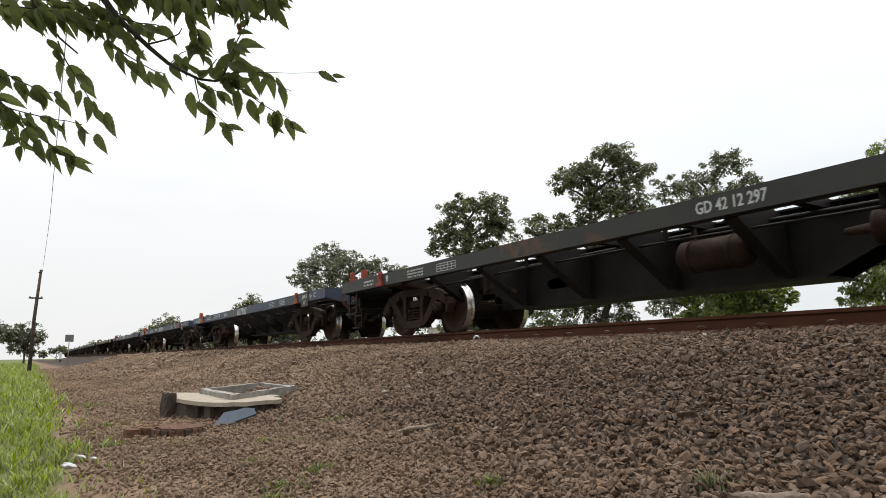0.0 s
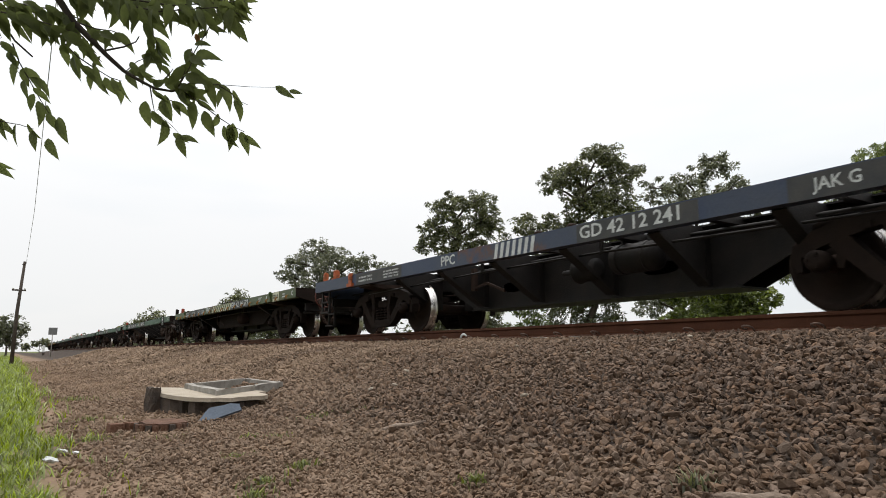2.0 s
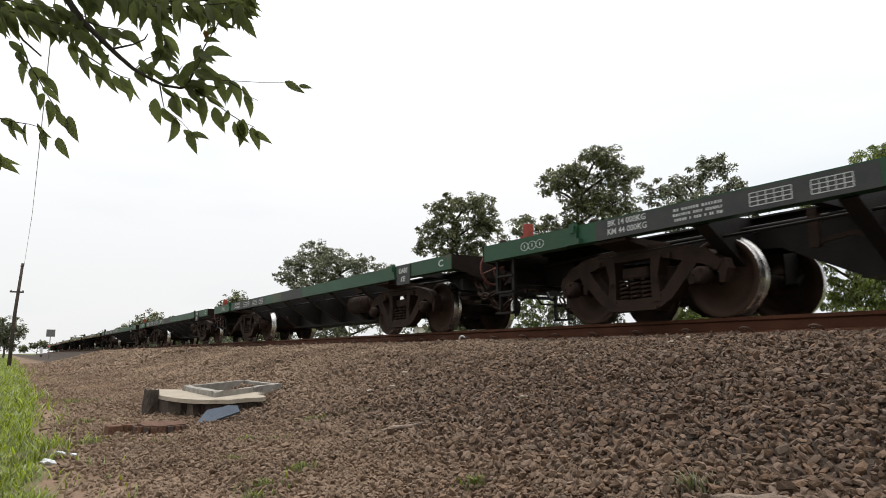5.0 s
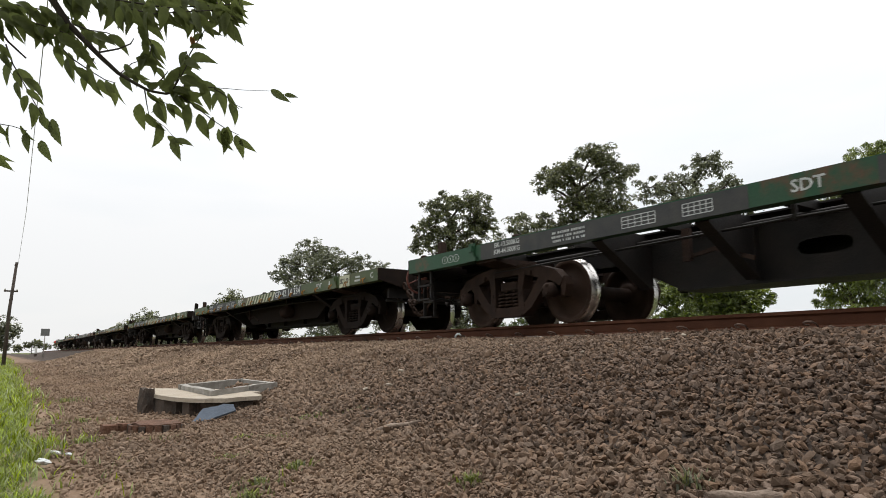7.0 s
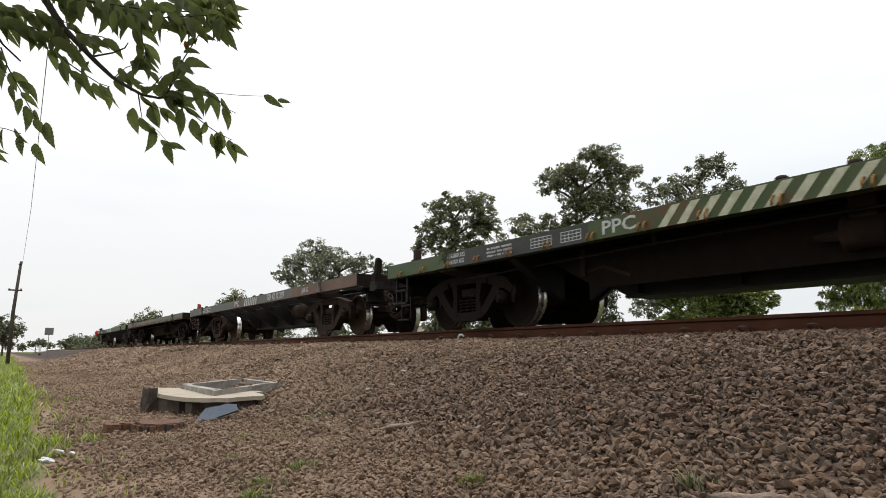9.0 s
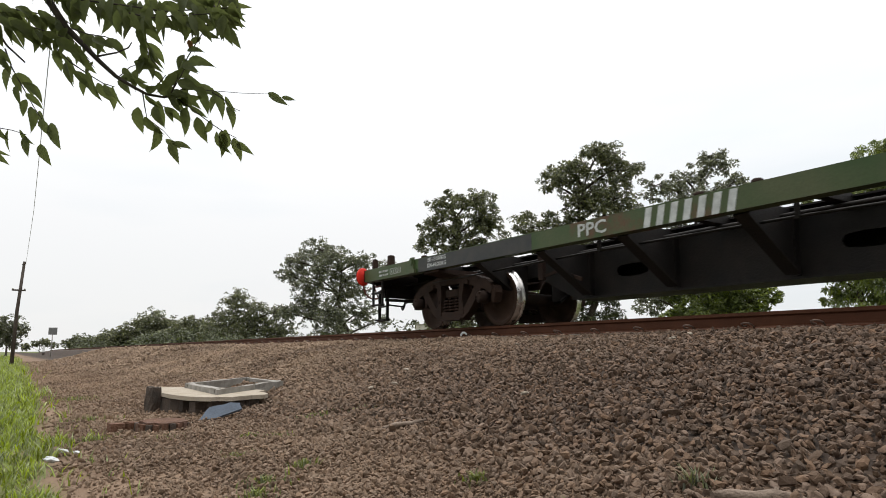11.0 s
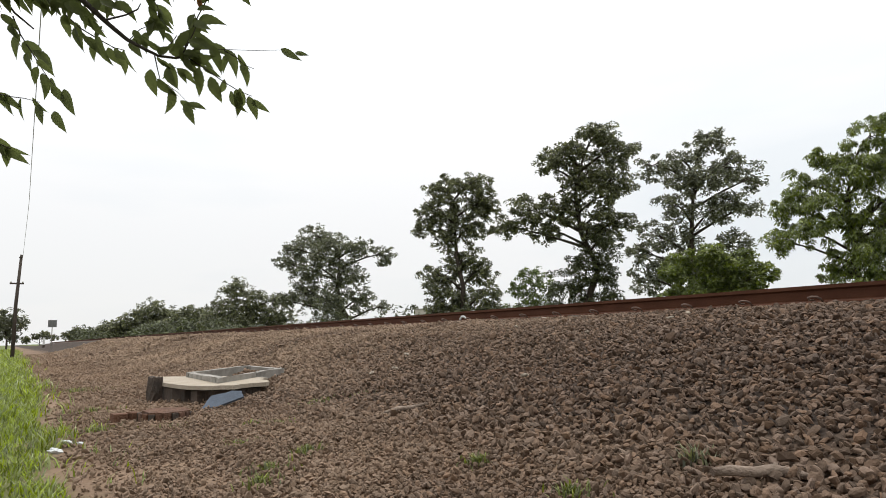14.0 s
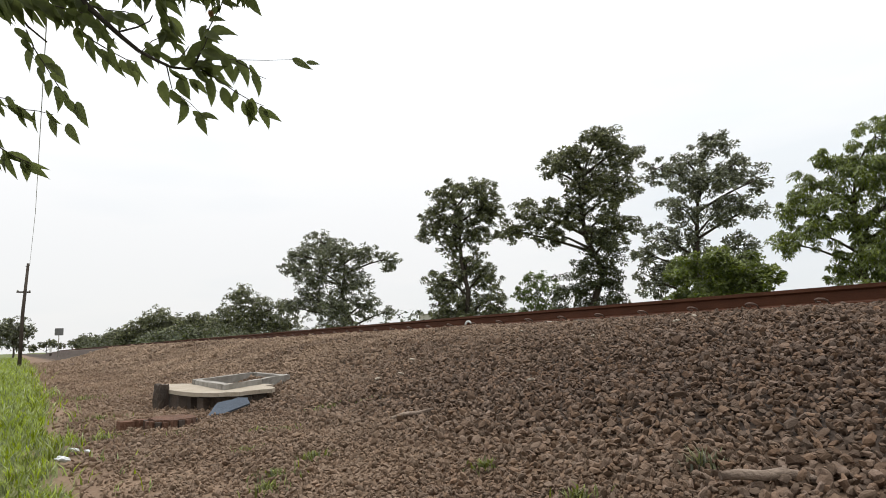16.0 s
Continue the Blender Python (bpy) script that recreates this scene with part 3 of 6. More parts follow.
def b_full_floor(length):
    return lambda bm: box(bm, -1.085, 1.085, -length / 2 + 0.02, length / 2 - 0.02, 0.985, 1.004)


def b_skirt(length):
    def build(bm):
        a = length / 2
        prism(bm, [(-a + 3.1, 0.80), (a - 3.1, 0.80), (a - 3.9, 0.40), (-a + 3.9, 0.40)], "x", -0.62, -0.60)
        return bm
    return build


def b_body_bolster(bm):
    # tapered cross box from sill to sill over the truck
    prism(bm, [(-1.20, 0.822), (-1.20, 0.79), (-0.5, 0.69), (0.5, 0.69), (1.20, 0.79), (1.20, 0.822)], "y", -0.21, 0.21)
    return bm


def b_slack_chain(bm):
    # a loose safety chain that hangs in a loop beside the step
    for i in range(8):
        a = i / 7
        c = Vector((-0.72 + 0.25 * a, -0.10 - 0.32 * a, 0.62 - 0.34 * math.sin(math.pi * a) ** 0.7))
        d = Vector((0.25, -0.32, -0.9 * math.cos(math.pi * a))).normalized()
        up = Vector((1, 0, 0)) if i % 2 else d.cross(Vector((1, 0, 0))).normalized()
        tube(bm, [c + d * 0.066 * math.cos(2 * math.pi * k / 10) + up * 0.036 * math.sin(2 * math.pi * k / 10) for k in range(11)], 0.015, 6, False)
    return bm


def b_ovals(w, h, n):
    """Linked painted rings, broken like a stencil."""
    def build(bm):
        p = w / n
        for i in range(n):
            c = -w / 2 + p * (i + 0.5)
            for k in range(12):
                a0, a1 = 2 * math.pi * (k + 0.1) / 12, 2 * math.pi * (k + 0.85) / 12
                o, q = p * 0.54, p * 0.45
                prism(bm, [(c + o * math.cos(a0), h / 2 * math.sin(a0)), (c + o * math.cos(a1), h / 2 * math.sin(a1)), (c + q * math.cos(a1), h * 0.43 * math.sin(a1)), (c + q * math.cos(a0), h * 0.43 * math.sin(a0))], "x", -0.0015, 0.0015)
            box(bm, -0.0015, 0.0015, c - 0.007, c + 0.007, -h * 0.2, h * 0.2)
        return bm
    return build


def b_disc(bm):
    lathe(bm, [(-0.012, 0.02), (-0.014, 0.14), (-0.006, 0.155), (0.006, 0.155), (0.014, 0.14), (0.012, 0.02)], 28)
    return bm


def b_coupler(bm):
    # body, knuckle and horn; mouth towards -y
    box(bm, -0.07, 0.07, -0.30, 0.35, 0.60, 0.74)
    prism(bm, [(-0.13, -0.30), (-0.15, -0.46), (-0.06, -0.52), (-0.02, -0.42), (0.05, -0.40), (0.08, -0.52), (0.15, -0.48), (0.13, -0.30)], "z", 0.54, 0.80)
    return soften(bm, 0.012)


def b_link_chain(bm):
    for i in range(9):
        a = i / 8
        c = Vector((-0.80 + 0.06 * math.sin(a * 9), -0.42 + 0.84 * a, 0.74 - 0.30 * math.sin(math.pi * a)))
        d = Vector((0, 0.84, -0.30 * math.pi * math.cos(math.pi * a))).normalized()
        up = Vector((1, 0, 0)) if i % 2 else d.cross(Vector((1, 0, 0)))
        pts = [c + d * 0.072 * math.cos(2 * math.pi * k / 10) + up * 0.042 * math.sin(2 * math.pi * k / 10) for k in range(11)]
        tube(bm, pts, 0.018, 6, False)
    return bm


def b_hose(bm):
    pts = [(0.25, -0.05, 0.70), (0.27, -0.2, 0.62), (0.24, -0.34, 0.46), (0.2, -0.46, 0.42), (0.16, -0.56, 0.47)]
    return tube(bm, pts, 0.022, 8)


def b_draft_box(bm):
    box(bm, -0.34, 0.34, -0.28, 0.28, 0.54, 0.84)
    box(bm, -0.95, 0.95, -0.29, -0.23, 0.56, 0.72)
    return tube(bm, [(-0.95, -0.20, 0.52), (0.95, -0.20, 0.52)], 0.025, 8)


def b_end_step(bm):
    for y in (-0.14, 0.14):
        box(bm, -0.925, -0.875, y - 0.012, y + 0.012, 0.17, 0.70)
    box(bm, -0.98, -0.86, -0.17, 0.17, 0.17, 0.195)
    box(bm, -0.93, -0.90, -0.15, 0.15, 0.40, 0.43)
    tube(bm, [(-0.90, -0.14, 0.44), (-0.60, -0.14, 0.42), (-0.40, -0.10, 0.58)], 0.014, 6)
    return bm


def b_ladder(bm):
    for y in (-0.16, 0.16):
        box(bm, -1.165, -1.135, y - 0.02, y + 0.02, 0.40, 0.85)
    for z in (0.42, 0.62):
        box(bm, -1.19, -1.11, -0.17, 0.17, z - 0.012, z + 0.012)
    tube(bm, [(-1.12, 0.16, 0.62), (-0.8, 0.16, 0.80)], 0.010, 6)
    return bm


def b_hand_wheel(bm):
    pts = [(0.21 * math.cos(2 * math.pi * k / 20), 0, 0.21 * math.sin(2 * math.pi * k / 20)) for k in range(21)]
    tube(bm, pts, 0.016, 7, False)
    for k in range(4):
        a = math.pi * k / 2 + 0.4
        tube(bm, [(0, 0, 0), (0.21 * math.cos(a), 0, 0.21 * math.sin(a))], 0.010, 5)
    tube(bm, [(0, 0, 0), (0, -0.22, 0)], 0.018, 8)
    return bm


def b_stake(bm):
    prism(bm, [(-0.05, 0.0), (0.05, 0.0), (0.05, 0.15), (0.03, 0.18), (-0.05, 0.18)], "y", -0.045, 0.045)
    box(bm, -0.075, 0.075, -0.06, 0.06, 0.0, 0.03)
    return soften(bm, 0.008)


def b_tall_stake(bm):
    prism(bm, [(-0.05, -0.12), (0.05, -0.12), (0.05, 0.34), (-0.02, 0.38), (-0.05, 0.34)], "y", -0.05, 0.05)
    box(bm, -0.08, 0.08, -0.07, 0.07, -0.10, 0.10)
    return soften(bm, 0.008)


def b_latch(bm):
    box(bm, -0.03, 0.0, -0.05, 0.05, -0.06, 0.13)
    box(bm, -0.045, 0.0, -0.10, 0.10, -0.11, -0.05)
    box(bm, -0.05, -0.03, -0.03, 0.03, 0.02, 0.10)
    return soften(bm, 0.006)


def b_lock(bm):
    return lathe(bm, [(0, 0.05), (0.0, 0.055), (0.03, 0.055), (0.045, 0.035), (0.05, 0.01)], 10)


def b_tank(bm):
    lathe(bm, [(-0.52, 0.05), (-0.50, 0.14), (-0.45, 0.19), (0.45, 0.19), (0.50, 0.14), (0.52, 0.05)], 22)
    for x in (-0.3, 0.3):
        lathe(bm, [(x - 0.025, 0.19), (x - 0.025, 0.198), (x + 0.025, 0.198), (x + 0.025, 0.19)], 22)
        box(bm, x - 0.025, x + 0.025, -0.03, 0.03, 0.18, 0.42)
    return bm


def b_cylinder(bm):
    lathe(bm, [(-0.26, 0.06), (-0.26, 0.13), (0.0, 0.13), (0.02, 0.15), (0.05, 0.15), (0.05, 0.05), (0.30, 0.03)], 18)
    box(bm, -0.2, 0.0, -0.05, 0.05, 0.11, 0.34)
    return bm


def b_rod(length):
    def build(bm):
        tube(bm, [(-0.86, -length / 2 + 1.5, 0.70), (-0.86, -1.0, 0.76), (-0.86, 1.2, 0.76), (-0.86, length / 2 - 1.6, 0.70)], 0.014, 6)
        for y in (-3.0, -1.0, 1.2, 3.2):
            box(bm, -0.875, -0.845, y - 0.02, y + 0.02, 0.74, 0.91)
        return bm
    return build


def b_pipe(length):
    return lambda bm: tube(bm, [(-0.52, -length / 2 + 0.2, 0.80), (-0.52, -1.6, 0.86), (-0.45, 0.2, 0.87), (-0.52, length / 2 - 0.2, 0.80)], 0.02, 7)


def b_lever(bm):
    prism(bm, [(-0.30, 0.52), (0.10, 0.66), (0.42, 0.60), (0.42, 0.57), (0.10, 0.62), (-0.29, 0.48)], "x", -0.64, -0.615)
    box(bm, -0.66, -0.60, 0.36, 0.44, 0.55, 0.88)
    return bm


def b_hook(bm):
    pts = [(0, 0, 0.05), (-0.03, 0, 0.03), (-0.055, 0, -0.02), (-0.05, 0, -0.07), (-0.02, 0, -0.085)]
    tube(bm, pts, 0.014, 6)
    tube(bm, [(p[0], p[1] + 0.09, p[2]) for p in pts[:4]], 0.014, 6)
    return bm


def b_bars(rows, w, h):
    """Rows of short painted strokes, for small writing that cannot be read."""
    def build(bm):
        rng = random.Random(rows * 7 + int(w * 100))
        for r in range(rows):
            z = h / 2 - h * (r + 0.5) / rows
            y = -w / 2
            while y < w / 2 - 0.02:
                k = rng.uniform(0.010, 0.026)
                box(bm, -0.0015, 0.0015, y, min(y + k, w / 2), z - h / rows * 0.27, z + h / rows * 0.27)
                y += k + rng.choice((0.009, 0.012, 0.010, 0.035))
        return bm
    return build


def b_table(w, h, nx, nz):
    def build(bm):
        for i in range(nx + 1):
            y = -w / 2 + w * i / nx
            box(bm, -0.0012, 0.0012, y - 0.004, y + 0.004, -h / 2, h / 2)
        for i in range(nz + 1):
            z = -h / 2 + h * i / nz
            box(bm, -0.0016, 0.0016, -w / 2, w / 2, z - 0.004, z + 0.004)
        return bm
    return build


def b_stripes(w, h, count, lean, duty=0.5):
    def build(bm):
        p = w / count
        for i in range(count):
            y = -w / 2 + p * i
            prism(bm, [(y, -h / 2), (y + p * duty, -h / 2), (y + p * duty - lean, h / 2), (y - lean, h / 2)], "x", -0.0015, 0.0015)
        return bm
    return build


def b_plate(w, h, d=0.0025):
    return lambda bm: box(bm, -d, d, -w / 2, w / 2, -h / 2, h / 2)


FACE = -1.2415


def wagon(rear, length, colour, kind, marks, label, stake, last=False):
    """A bogie flat wagon. rear: where its rear end is at the clip's start; marks: painted lettering, (what, text, y0, y1)."""
    mid = rear - length / 2
    if kind == "decked":
        length -= 0.24
    a = length / 2
    inset = 1.65 if kind == "decked" else 1.85 if length > 13 else 2.07
    w = empty("flat_wagon", pose(0, 0, 0), label=label, category="flat wagon", group="flat wagons of the train")
    col = PAINT[colour]
    lk = "%s%.2f" % (colour, length)
    for s in (-1, 1):
        part("side_sill", shared("side_sill:" + lk, b_sill(length), col), None, w, at=pose(0, 0, 0, 0, 0, 0 if s < 0 else 180))
        part("headstock", shared("headstock:" + colour, b_headstock, col if colour in ("blue", "black") else M_SHADE_BLACK), None, w, at=pose(0, s * (a + 0.013), 0, 0, 0, 0 if s < 0 else 180))
        part("coupler", shared("coupler", b_coupler, M_BOGIE), None, w, "brown cast knuckle coupler", at=pose(0, s * (a + 0.03), 0, 0, 0, 0 if s < 0 else 180))
        part("hose", shared("hose", b_hose, M_UNDER), None, w, at=pose(0, s * (a + 0.03), 0, 0, 0, 0 if s < 0 else 180))
        part("draft_box", shared("draft_box", b_draft_box, M_UNDER), None, w, at=pose(0, s * (a - 0.42), 0, 0, 0, 0 if s < 0 else 180))
        part("end_step", shared("end_step", b_end_step, M_UNDER), None, w, at=pose(0, s * (a - 0.06), 0, 0, 0, 0 if s > 0 else 180))
        part("slack_chain", shared("slack_chain", b_slack_chain, M_BOGIE), None, w, at=pose(0, s * (a + 0.02), 0, 0, 0, 0 if s < 0 else 180))
        part("body_bolster", shared("body_bolster", b_body_bolster, M_BOGIE), None, w, "dusty brown cross box", at=pose(0, s * (a - inset), 0))
        part("ladder", shared("ladder", b_ladder, M_UNDER), None, w, at=pose(0, s * (a - 0.32), 0, 0, 0, 0 if s > 0 else 180))
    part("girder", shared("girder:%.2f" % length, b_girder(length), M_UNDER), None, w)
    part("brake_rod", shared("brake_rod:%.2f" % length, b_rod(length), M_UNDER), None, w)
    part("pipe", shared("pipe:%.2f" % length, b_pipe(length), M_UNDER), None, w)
    part("lever", shared("lever", b_lever, M_BOGIE), None, w, at=pose(0, 1.3 if colour == "blue" else 2.0, 0))
    if kind == "open":
        for s in (-1, 1):
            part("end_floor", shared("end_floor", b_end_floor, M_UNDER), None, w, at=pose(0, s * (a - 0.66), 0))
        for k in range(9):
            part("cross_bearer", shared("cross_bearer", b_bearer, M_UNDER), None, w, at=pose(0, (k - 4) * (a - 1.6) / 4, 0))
        iron = M_UNDER if colour == "blue" else M_BOGIE
        tank_y, tank_z, tank_l = {"blue": (-1.3, 0.68, 0.6), "black": (-1.4, 0.60, 0.75)}.get(colour, (-2.3, 0.60, 0.75))
        part("air_tank", shared("air_tank:" + iron.name, b_tank, iron), None, w, at=pose(-0.64, tank_y, tank_z, 0, 0, 90) @ Matrix.Diagonal((tank_l, 0.85, 0.85, 1)))
        part("brake_cylinder", shared("brake_cylinder:" + iron.name, b_cylinder, iron), None, w, at=pose(-0.62, -0.45 if colour == "blue" else -2.9, 0.62, 0, 0, 90))
        gs = (-3.15, -1.9, -0.65, 0.65, 1.9, 3.15)
    else:
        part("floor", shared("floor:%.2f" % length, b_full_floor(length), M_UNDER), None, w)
        part("skirt", shared("skirt:%.2f" % length, b_skirt(length), M_SHADE_BLACK), None, w)
        for k in range(18):
            y = (k - 8.5) * 0.665
            part("hook", shared("hook", b_hook, M_HOOK), None, w, "rusty yellow lashing hook", at=pose(FACE, y, 0.872) @ Matrix.Diagonal((0.8, 0.75, 0.72, 1)))
        part("brake_cylinder", shared("brake_cylinder:" + M_BOGIE.name, b_cylinder, M_BOGIE), None, w, at=pose(-0.72, -0.6, 0.60, 0, 0, 90))
        gs = (-3.15, 3.15)
    for y in gs:
        for s in (-1, 1):
            part("bracket", shared("bracket", b_gusset, M_UNDER), None, w, at=pose(0, y, 0, 0, 0, 0 if s < 0 else 180))
    if kind == "decked":
        part("end_platform", shared("end_platform", b_end_platform, M_UNDER), None, w, "black end platform", at=pose(0, a, 0))
    else:
        part("hand_wheel", shared("hand_wheel", b_hand_wheel, M_BRAKE), None, w, "dull red painted brake wheel", at=pose(-0.98, a + 0.14, 0.77))
    if not last:
        part("chain", shared("chain", b_link_chain, M_BOGIE), None, w, at=pose(0, a + 0.48, 0))
    for s in (-1, 1):
        if s < 0 or colour in ("blue", "black"):
            part("stake", shared("stake:" + stake.name, b_stake, stake), None, w, "painted folding stake", at=pose(s * 1.14, a - 0.75, 1.03))
        if colour in ("blue", "olive", "black"):
            part("stake", shared("tall_stake:" + (stake.name if kind != "decked" else "dark"), b_tall_stake, stake if kind != "decked" else M_SHADE_BLACK), None, w, "painted folding stake", at=pose(s * 0.95 - 0.02, a + 0.14, 0.97) @ Matrix.Diagonal((0.85, 0.8, 0.8, 1)) if kind != "decked" else pose(s * 0.42 - 0.63, a + 0.72, 0.90, 8, 0, 0))
        else:
            part("lock", shared("lock", b_lock, M_BOGIE), None, w, at=pose(s * 1.16, a - 0.30, 1.03, 0, -90, 0))
        part("latch", shared("latch:" + (stake.name if colour not in ("green", "olive", "grey") else colour), b_latch, stake if colour not in ("green", "olive", "grey") else col), None, w, at=pose(FACE, s * (a - 1.62), 0.93))
        for y in (-0.3, -0.85, 4.4):
            part("lock", shared("lock", b_lock, M_BOGIE), None, w, at=pose(s * 1.16, y, 1.03, 0, -90, 0))
    for what, text, y0, y1 in marks:
        y, wd = (y0 + y1) / 2, abs(y1 - y0)
        side = pose(FACE, y, 0.92)
        if what == "text":
            me = letters(text, min(0.195, wd / len(text) * 2.7) if len(text) > 5 or text == "PPC" else 0.14, M_WHITE)
            xs = [v.co.x for v in me.vertices]
            part("lettering", me, None, w, at=pose(FACE, y, 0.925, 90, 0, -90) @ Matrix.Diagonal((wd / (max(xs) - min(xs)), 1, 1, 1)))
        elif what == "small":
            part("lettering", letters(text, 0.085, M_WHITE), None, w, at=pose(FACE, y, 0.93, 90, 0, -90))
        elif what == "sign":
            sg = part("sign", shared("sign", b_plate(0.40, 0.30, 0.006), M_PANEL), None, w, "dark stencilled sign plate", at=pose(FACE - 0.008, y, 0.87))
            for i, t in enumerate(text.split()):
                part("lettering", letters(t, 0.115, M_WHITE), None, sg, at=pose(-0.008, 0, 0.06 - 0.13 * i, 90, 0, -90))
        elif what == "stripes":
            n = int(text)
            part("stripes", shared("stripes:%s%.2f" % (text, wd), b_stripes(wd, 0.19, n, 0.04, 0.5), M_WHITE), None, w, "cream warning stripes", at=side)
        elif what == "slant":
            n = int(text)
            part("stripes", shared("slant:%s%.2f" % (text, wd), b_stripes(wd, 0.19, n, 0.16, 0.45), M_CREAM), None, w, "cream slanting warning stripes", at=side)
        elif what == "panel":
            part("panel", shared("panel:%.2f" % wd, b_plate(wd, 0.198, 0.001), M_PANEL), None, w, "charcoal painted panel", at=side)
        elif what == "patch":
            part("patch", shared("patch:%.2f%s" % (wd, text), b_plate(wd, 0.198, 0.001), PAINT[text]), None, w, "repainted panel", at=side)
        elif what == "ovals":
            part("stencil", shared("ovals:%s%.2f" % (text, wd), b_ovals(wd, 0.105, int(text)), M_WHITE), None, w, "white stencilled rings", at=side)["kind"] = "stuff"
        elif what == "cream":
            sg = part("sign", shared("cream_sign", b_plate(0.40, 0.205, 0.004), M_CREAM), None, w, "cream stencilled sign plate", at=pose(FACE - 0.004, y, 0.92))
            part("lettering", letters(text, 0.12, M_PANEL), None, sg, at=pose(-0.006, 0, 0, 90, 0, -90) @ Matrix.Diagonal((0.9, 1, 1, 1)))
        elif what == "yellow":
            part("label_plate", shared("label_plate", b_plate(wd, 0.12, 0.002), M_YELLOW), None, w, "yellow label", at=side)
        elif what == "bars":
            part("small_writing", shared("bars:%s%.2f" % (text, wd), b_bars(int(text), wd, 0.06 * int(text) if int(text) < 3 else 0.14), M_WHITE), None, w, "small white stencilled rows", at=side)["kind"] = "stuff"
        elif what == "table":
            part("data_table", shared("table:%.2f" % wd, b_table(wd, 0.11, 5, 3), M_WHITE), None, w, "white ruled data table", at=side)
    if last:
        part("tail_marker", shared("tail_marker", b_disc, M_SIGNALRED), None, w, "bright red round tail disc", at=pose(-1.23, a + 0.10, 0.93, 0, 0, 110))
    # decked wagons take bogies and wheels with the deck's shade in their colour
    kit = (M_SHADE_BLACK, M_WHEEL_SHADE) if kind == "decked" or label.startswith("navy") else (M_BOGIE, M_WHEEL)
    sets = bogie(w, -(a - inset), *kit) + bogie(w, a - inset, *kit)
    return w, mid, sets


def open_marks(number, depot):
    return [("text", number, -0.5, 0.35), ("text", depot, 0.95, 1.24)]


COMMON = [("small", "BK 14 000KG\nKM 44 000KG", 3.62, 4.17), ("bars", "3", 2.85, 3.35), ("table", "", 2.25, 2.6), ("table", "", 1.8, 2.1), ("sign", "DARI KE", -5.1, -4.75), ("text", "C", -6.02, -5.90), ("ovals", "3", 5.1, 5.5)]
GREEN_MARKS = [("panel", "", -0.69, 0.54), ("panel", "", 1.62, 4.30)] + COMMON
OLIVE_MARKS = [("cream", "SDT-10", -5.05, -4.68), ("bars", "2", -5.46, -5.26), ("text", "I", -4.215, -4.175), ("panel", "", 1.75, 4.6), ("slant", "10", -1.1, 0.97), ("text", "PPC", 1.12, 1.55), ("panel", "", -2.8, -1.15), ("small", "BK - 16.000 KG\nKM 44.000 KG", 4.0, 4.5), ("bars", "3", 3.0, 3.5), ("table", "", 2.3, 2.65), ("table", "", 1.85, 2.15), ("text", "SDT", -3.84, -3.58), ("text", "C", -5.95, -5.85)]
BLUE_COMMON = [("bars", "2", 3.55, 4.05), ("ovals", "2", 5.55, 5.82), ("bars", "3", 5.18, 5.45), ("ovals", "3", -5.50, -5.36 + 0.16), ("table", "", -3.0, -2.6), ("table", "", -3.8, -3.4), ("text", "C", -5.75, -5.62), ("yellow", "", 4.96, 5.12)]
